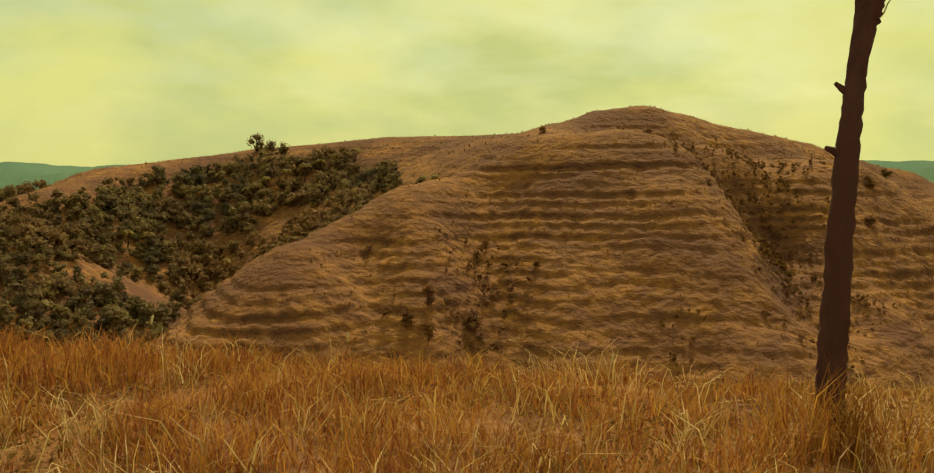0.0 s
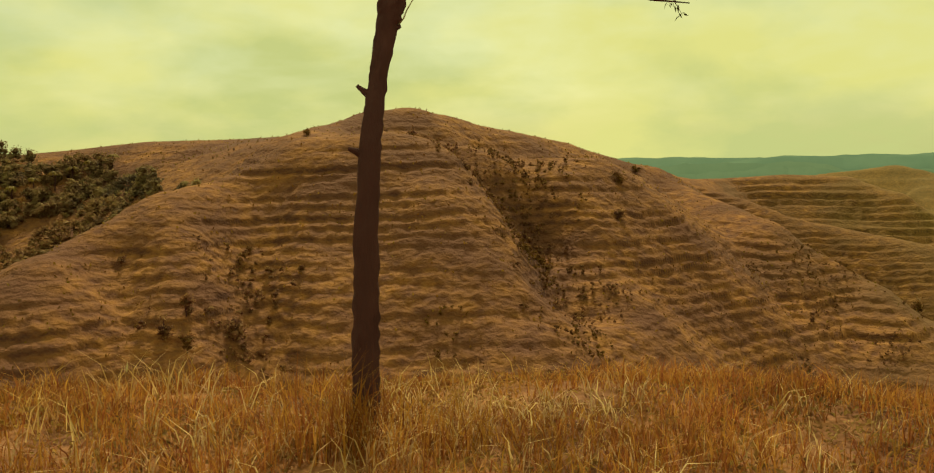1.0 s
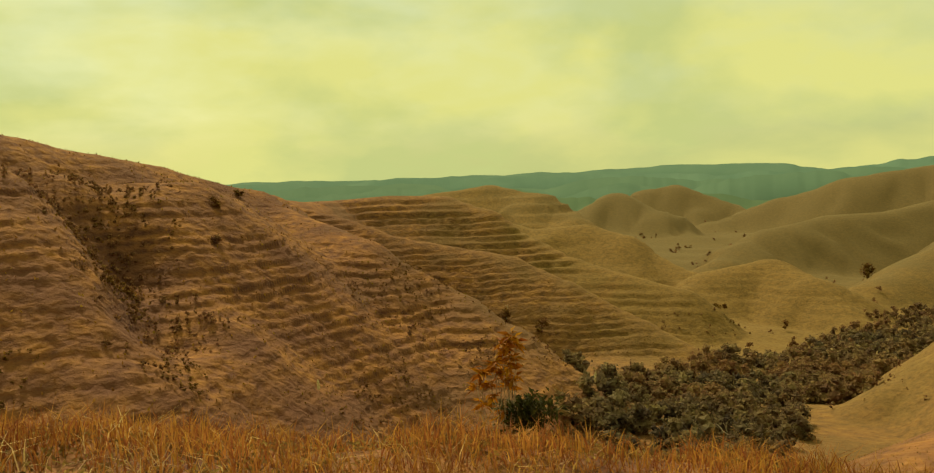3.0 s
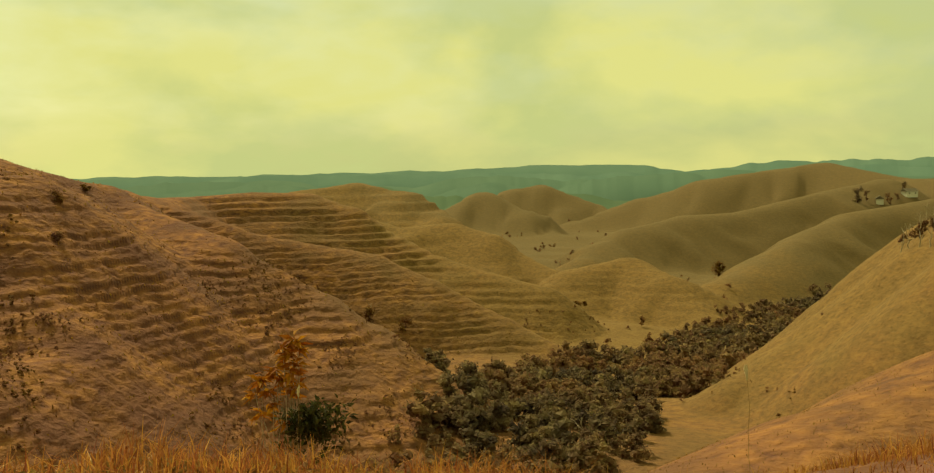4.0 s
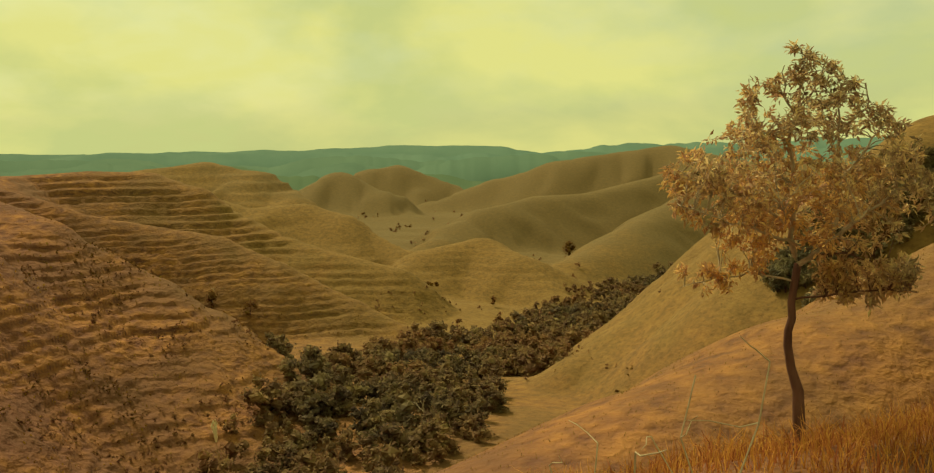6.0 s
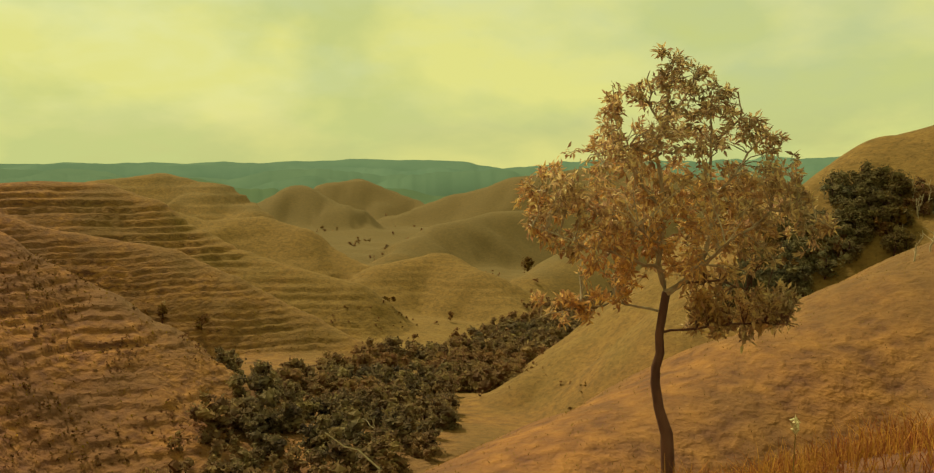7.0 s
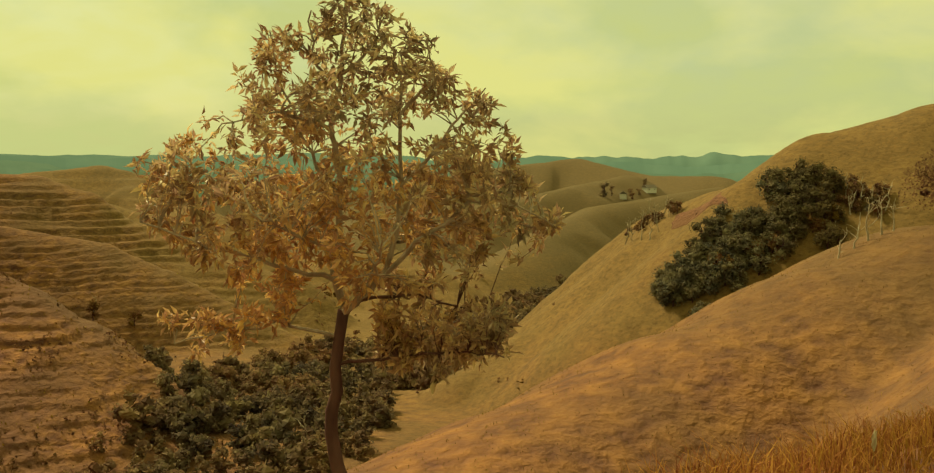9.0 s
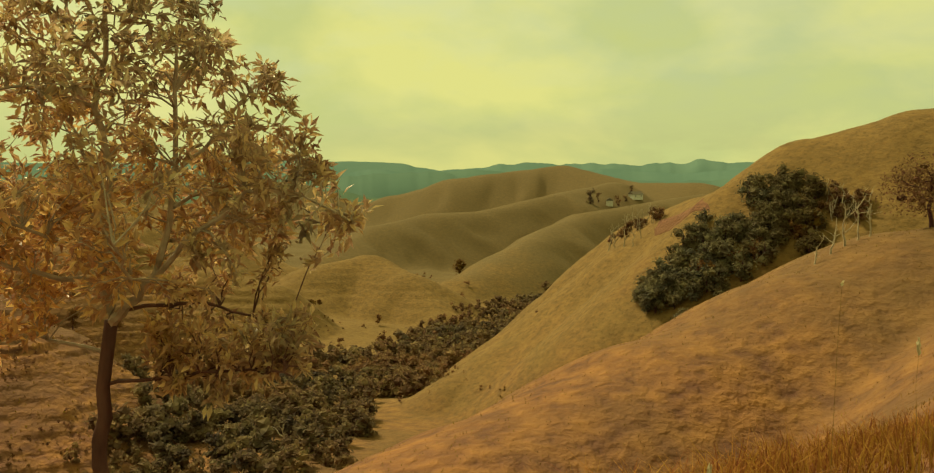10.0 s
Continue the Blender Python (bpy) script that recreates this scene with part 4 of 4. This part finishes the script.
def build_young_tree():
    r = np.random.default_rng(31)
    bx, by = 23.48, 2.20
    bz = height_at(bx, by)
    t = thing("young_tree", (bx, by, bz), "slender young tree with olive and rust-brown leaves on dry grass", "tree")
    right, ahead = np.array([0.556, -0.831, 0.0]), np.array([0.831, 0.556, 0.0])
    foot = -3.31 - bz     # heights below are given from here

    def at(u, h, w=0.0):
        return right * u + ahead * w + np.array([0, 0, foot + h])

    stem = [at(0.10, -1.2), at(0.04, 0.0), at(-0.04, 0.25), at(-0.08, 0.5), at(-0.08, 0.66), at(-0.04, 0.8), at(-0.05, 0.98), at(-0.02, 1.2), at(0.01, 1.4)]
    part("trunk", tube(stem, [0.085, 0.060, 0.052, 0.048, 0.048, 0.045, 0.042, 0.040, 0.043], 10, 0.05, r), TRUNK, t, "crooked brown trunk", True)
    fork = at(0.01, 1.38)
    # main limbs: (across, up, deep) of their bends, from the fork or the stem outwards
    limbs = [[fork, at(0.12, 1.48, -0.1), at(0.30, 1.66, -0.15), at(0.42, 2.0, -0.1), at(0.42, 2.6, 0.0), at(0.40, 3.05, 0.05), at(0.45, 3.3, 0.1)],
             [fork, at(-0.05, 1.7, 0.05), at(-0.02, 2.2, 0.1), at(-0.1, 2.7, 0.1), at(0.02, 3.2, 0.05), at(0.03, 3.6, 0.0), at(0.0, 3.68, 0.0)],
             [at(0.30, 1.66, -0.15), at(0.6, 1.95, -0.3), at(0.9, 2.2, -0.35), at(1.2, 2.2, -0.3), at(1.5, 2.02, -0.25)],
             [at(-0.03, 1.75, 0.05), at(-0.35, 2.0, 0.1), at(-0.75, 2.25, 0.1), at(-1.1, 2.35, 0.05), at(-1.4, 2.45, 0.0)],
             [at(-0.02, 1.6, 0.0), at(-0.4, 1.75, -0.3), at(-0.85, 1.9, -0.45), at(-1.3, 2.05, -0.4)],
             [at(-0.05, 2.2, 0.1), at(-0.3, 2.6, 0.2), at(-0.45, 3.0, 0.15), at(-0.52, 3.38, 0.1)],
             [at(0.42, 2.3, -0.05), at(0.7, 2.6, 0.05), at(0.9, 2.85, 0.1), at(1.02, 3.0, 0.1)],
             [at(0.42, 2.1, -0.1), at(0.75, 2.3, 0.4), at(1.1, 2.45, 0.6)],
             [at(-0.03, 1.9, 0.08), at(-0.3, 2.1, 0.6), at(-0.5, 2.3, 1.0)],
             [at(0.2, 1.58, -0.12), at(0.3, 1.8, -0.6), at(0.35, 2.0, -1.05)],
             [at(-0.03, 1.8, 0.05), at(-0.3, 2.0, -0.5), at(-0.45, 2.15, -0.95)],
             [at(0.4, 1.9, -0.1), at(0.55, 2.0, 0.5), at(0.65, 2.15, 0.95)],
             [at(-0.04, 1.0, 0.0), at(0.25, 1.05, -0.1), at(0.6, 1.12, -0.2), at(0.95, 1.15, -0.25), at(1.15, 1.12, -0.3)],
             [at(0.12, 1.48, -0.1), at(0.5, 1.5, 0.1), at(0.85, 1.4, 0.2), at(1.1, 1.3, 0.2)],
             [at(-0.02, 1.2, 0.0), at(-0.45, 1.3, 0.05), at(-0.85, 1.25, 0.05), at(-1.2, 1.15, 0.0)],
             [at(-0.1, 2.7, 0.1), at(-0.4, 2.8, -0.2), at(-0.7, 2.72, -0.3)],
             [at(0.41, 2.8, 0.02), at(0.65, 3.05, -0.15), at(0.6, 3.3, -0.2)],
             [at(0.02, 3.1, 0.06), at(0.25, 3.35, 0.15), at(0.3, 3.6, 0.1)],
             [at(0.0, 2.9, 0.08), at(-0.2, 3.2, -0.1), at(-0.2, 3.5, -0.1)]]
    spine, owner, pieces = [], [], []
    for k, bends in enumerate(limbs):
        p = np.array(bends)
        n = 3 * len(p)
        line = np.stack([np.interp(np.linspace(0, len(p) - 1, n), np.arange(len(p)), p[:, c]) for c in range(3)], 1)
        line[1:-1] += r.normal(size=(n - 2, 3)) * 0.012
        thick = 0.034 if k < 2 else 0.02 if k < 5 else 0.014
        pieces.append([tube(line, np.linspace(thick, 0.005, n), 6)])
        spine.append(line[n // 4:])
        owner += [k] * (n - n // 4)
    spine, owner = np.concatenate(spine), np.array(owner)
    # the crown's outline: its left and right reach at each height
    levels = [1.55, 1.7, 1.9, 2.1, 2.4, 2.6, 2.8, 3.0, 3.2, 3.4, 3.55, 3.75]
    reach_l = [-0.55, -0.85, -1.25, -1.42, -1.48, -1.2, -0.85, -0.72, -0.62, -0.6, -0.2, -0.1]
    reach_r = [0.9, 1.2, 1.5, 1.6, 1.25, 1.22, 1.1, 1.0, 0.75, 0.55, 0.35, 0.15]
    spots = []
    while len(spots) < 560:
        h = 1.5 + 2.25 * r.random()
        if r.random() > ((np.interp(h, levels, reach_r) - np.interp(h, levels, reach_l)) / 3.0) ** 1.5:
            continue
        lo, hi = np.interp(h, levels, reach_l), np.interp(h, levels, reach_r)
        u = lo + (hi - lo) * r.random()
        deep = 0.72 * math.sqrt(max(0.0, 1 - ((u - (lo + hi) / 2) / ((hi - lo) / 2)) ** 2)) * min(1.2, (hi - lo) / 2)
        if value_noise(np.array([u * 2.6 + 5]), np.array([h * 2.6]))[0] > -0.36 + 0.07 * (h - 1.5):
            spots.append((u, h, r.uniform(-1, 1) * deep))
    # a bough of shaded leaves hangs low on one side, a thin one on the other
    spots += [(0.25 + 0.95 * r.random(), 1.0 + 0.42 * r.random(), r.uniform(-0.4, 0.3)) for _ in range(100)]
    spots += [(-1.25 + 0.85 * r.random(), 1.12 + 0.3 * r.random(), r.uniform(-0.2, 0.2)) for _ in range(22)]
    seats, ways = [], []
    for u, h, w in spots:
        c = at(u, h, w)
        gap = np.linalg.norm(spine - c, axis=1) + 0.4 * np.maximum(spine[:, 2] - c[2] + 0.1, 0)
        near = int(gap.argmin())
        root = spine[near]
        line = bent(root, c, r, sag=0.03, wobble=0.015, steps=5)
        pieces[owner[near]].append(tube(line, np.linspace(0.006, 0.0025, 5), 4))
        out = (c - root) / max(0.05, np.linalg.norm(c - root)) + [0, 0, 0.25]
        # leaves stand in whorls at the end of the twig and in a looser ring below it
        for q, many in ((4, 13), (3, 7), (2, 4)):
            seats.append(line[q] + r.normal(size=(many, 3)) * 0.02)
            ways.append(out * (0.5 if q == 4 else 0.25) + r.normal(size=(many, 3)) * 0.62 + [0, 0, -0.18])
    for k, shapes in enumerate(pieces):
        part("limb", join(shapes), TRUNK if k in (12, 13) else LIMB, t)
    seats, ways = np.concatenate(seats), np.concatenate(ways)
    # the side towards the path: single leaves; the rest: one mesh
    mine = (seats @ ahead) < -0.1
    order = r.permutation(np.flatnonzero(mine))[:300]
    rest = np.setdiff1d(np.arange(len(seats)), order)
    v, f = scatter_leaves(r, seats[rest], ways[rest], 0.086, 0.17)
    crown = part("crown", (v, f), LEAF, t, "olive to rust-brown foliage")
    v, f = leaf_shape(0.09, 0.0155)
    me = mesh_object("leaf", v, f, LEAF_ONE)
    shared = me.data
    bpy.data.objects.remove(me)
    for k in order:
        ob = new("leaf", shared)
        ob.parent = crown
        d = Vector(ways[k])
        ob.rotation_mode = "QUATERNION"
        ob.rotation_quaternion = d.to_track_quat("Y", "Z")
        ob.location = seats[k]


build_young_tree()


# ---- the bare trunk, and the orange-leaved sapling ----


def build_bare_trunk():
    r = np.random.default_rng(41)
    bx, by = 4.32, 10.9
    bz = height_at(bx, by)
    t = thing("bare_tree", (bx, by, bz), "tall leaning bare tree trunk with snapped branch stubs in grass", "tree")
    # lean and height, from the foot
    o = -3.2 - bz
    line = [(0.0, 0, o - 0.5), (0.0, 0, o + 0.3), (0.01, 0, o + 1.0), (0.03, 0, o + 1.6), (0.05, 0.0, o + 2.3), (0.13, 0.05, o + 3.3), (0.20, 0.12, o + 3.8), (0.28, 0.24, o + 4.2),
            (0.42, 0.36, o + 4.87), (0.50, 0.4, o + 5.15), (0.7, 0.5, o + 6.4), (0.85, 0.5, o + 8.0)]
    p = np.array(line)
    fine = np.stack([np.interp(np.linspace(0, 11, 67), np.arange(12), p[:, k]) for k in range(3)], 1)
    rad = np.interp(np.linspace(0, 11, 67), np.arange(12), [0.20, 0.175, 0.165, 0.155, 0.148, 0.138, 0.118, 0.112, 0.128, 0.17, 0.13, 0.07])
    part("trunk", tube(fine, rad, 14, 0.075, r), BARK, t, "dark weathered bark", True)
    for h, u, length, up in ((o + 3.25, -1, 0.25, 0.1), (o + 3.95, -1, 0.22, 0.16), (o + 4.75, 1, 0.2, 0.1)):
        c = np.array([np.interp(h, p[:, 2], p[:, 0]), np.interp(h, p[:, 2], p[:, 1]), h])
        part("stub", tube(bent(c, c + [u * length, 0.02, up], r, wobble=0.01, steps=4), [0.07, 0.055, 0.04, 0.025], 7, 0.1, r), BARK, t, "broken branch stub")
    c = np.array([0.55, 0.36, o + 4.85])
    part("shoot", tube(bent(c, c + [0.32, 0, 0.5], r, wobble=0.01), np.linspace(0.012, 0.004, 6), 5), TWIG, t, "thin dry shoot")
    # a drooping bough that hangs in from above
    bough = np.array([(0.6, 0, 7.0), (1.6, 0.1, 6.6), (2.6, 0.0, 5.9), (3.3, 0.1, 5.45), (3.8, 0.1, 5.2), (4.3, 0.0, 5.15)])
    pieces = [tube(bough, np.linspace(0.05, 0.008, 6), 6)]
    seats, ways = [], []
    for k in range(26):
        root = bough[2] + (bough[5] - bough[2]) * r.random()
        out = np.array([r.normal() * 0.25 + 0.15, r.normal() * 0.2, r.normal() * 0.12])
        tw = bent(root, root + out, r, wobble=0.02, steps=4)
        pieces.append(tube(tw, np.linspace(0.006, 0.003, 4), 4))
        seats.append(tw[-1] + r.normal(size=(4, 3)) * 0.02)
        ways.append(out + r.normal(size=(4, 3)) * 0.3)
    b = part("bough", join(pieces), BARK, t, "thin drooping bough")
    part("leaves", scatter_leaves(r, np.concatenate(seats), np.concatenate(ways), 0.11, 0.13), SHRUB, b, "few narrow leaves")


build_bare_trunk()


def build_sapling():
    r = np.random.default_rng(51)
    bx, by = 18.75, 13.6
    bz = height_at(bx, by)
    t = thing("sapling", (bx, by, bz), "rust-orange leaved sapling with dark lower foliage on the slope", "shrub")
    right = np.array([0.86, -0.51, 0.0])
    top = -3.45 - bz
    seats, ways, low_s, low_w = [], [], [], []
    for u, h, n in ((0.1, -0.05, 26), (0.0, -0.3, 24), (-0.22, -0.5, 18), (0.05, -0.62, 22), (-0.5, -0.72, 24), (-0.35, -0.95, 18), (0.0, -1.0, 16), (-0.5, -1.35, 12), (-0.1, -1.5, 12), (-0.3, -1.2, 14), (0.18, -0.2, 14),
                    (-0.1, -0.15, 14), (0.14, -0.48, 16), (-0.12, -0.75, 16), (0.12, -0.85, 14), (-0.2, -0.65, 14), (-0.6, -1.0, 12)):
        end = right * u + [0, 0, top + h]
        line = bent(np.array([0, 0, -0.2]), end, r, wobble=0.05, steps=7)
        part("stem", tube(line, np.linspace(0.017, 0.006, 7), 5), LIMB, t)
        a = r.uniform(0, 6.3, n)
        seats.append(np.repeat(end[None], n, 0) + r.normal(size=(n, 3)) * 0.03)
        ways.append(np.stack([np.cos(a), np.sin(a), r.uniform(-0.9, 0.6, n)], 1))
    for k in range(110):
        c = right * r.normal(0.38, 0.22) + np.array([r.normal() * 0.2, r.normal() * 0.2, top - 1.35 - abs(r.normal()) * 0.35])
        low_s.append(c + r.normal(size=(9, 3)) * 0.07)
        low_w.append(r.normal(size=(9, 3)))
    part("upper_leaves", scatter_leaves(r, np.concatenate(seats), np.concatenate(ways), 0.27, 0.15), RUST, t, "long rust-orange leaves in whorls")
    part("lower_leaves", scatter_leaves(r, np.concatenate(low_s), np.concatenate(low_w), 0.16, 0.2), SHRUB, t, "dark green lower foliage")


build_sapling()


# ---- dry stalks and dead shrubs along the edge ----


def build_stalk(x, y, height, plume, seed):
    r = np.random.default_rng(seed)
    z = height_at(x, y)
    t = thing("grass_stalk", (x, y, z), "tall pale dry grass stalk with a feathery seed head", "grass", "dry stalks")
    lean = r.normal(size=2) * 0.05
    line = bent((0, 0, -0.05), (lean[0], lean[1], height), r, wobble=0.012)
    part("stem", tube(line, np.linspace(0.0025, 0.0015, 6), 5), STEM, t)
    head = []
    for k in range(5):
        a = r.uniform(0, 6.3)
        c = line[-1] + [0, 0, -plume * 0.1]
        head.append(tube(bent(c, c + np.array([lean[0] * 0.2 + 0.08 * plume * math.cos(a), lean[1] * 0.2 + 0.08 * plume * math.sin(a), plume * r.uniform(1.0, 1.5)]), r, wobble=0.006, steps=5), np.array([0.04, 0.08, 0.10, 0.08, 0.02]) * plume, 5))
    part("plume", join(head), STRAW, t, "pale feathery seed head")


def build_dead_shrub(x, y, height, seed):
    r = np.random.default_rng(seed)
    z = height_at(x, y)
    t = thing("dead_shrub", (x, y, z), "leafless bleached shrub with forked twigs in dry grass", "shrub", "dead shrubs")
    for k in range(3):
        end = np.array([r.normal() * 0.16, r.normal() * 0.16, 1.0]) * height * (1.0 if k == 0 else r.uniform(0.5, 0.8))
        line = bent((0, 0, -0.1), end, r, wobble=0.035, steps=8)
        pieces = [tube(line, np.linspace(0.007, 0.003, 8), 5)]
        for q in range(4):
            root = line[r.integers(4, 8)]
            pieces.append(tube(bent(root, root + r.normal(size=3) * [0.09, 0.09, 0.05] + [0, 0, 0.06], r, wobble=0.012, steps=4), np.linspace(0.003, 0.0015, 4), 4))
        part("branch", join(pieces), TWIG, t)


STALKS = [(13.47, 0.36, 2.16, 0.05), (13.36, 0.41, 2.04, 0.04), (14.07, 0.70, 1.96, 0.05), (14.04, 0.84, 1.9, 0.035), (17.58, -0.67, 1.95, 0.04), (26.53, -1.44, 2.0, 0.03), (24.5, -1.2, 1.1, 0.1), (28.0, -1.9, 1.3, 0.1),
          (14.0, 6.2, 0.9, 0.08), (12.0, 8.0, 0.8, 0.08), (-1.5, 11.5, 0.9, 0.1), (-4.2, 12.2, 1.0, 0.1), (1.6, 10.4, 0.8, 0.08), (16.8, 3.4, 1.1, 0.1)]
for k, (x, y, h, p) in enumerate(STALKS):
    build_stalk(x, y, h, p, 300 + k)
for k, (x, y, h) in enumerate([(16.02, 0.76, 1.8), (16.77, 0.72, 1.5), (16.8, 0.5, 1.85), (16.9, 0.36, 1.7)]):
    build_dead_shrub(x, y, h, 400 + k)
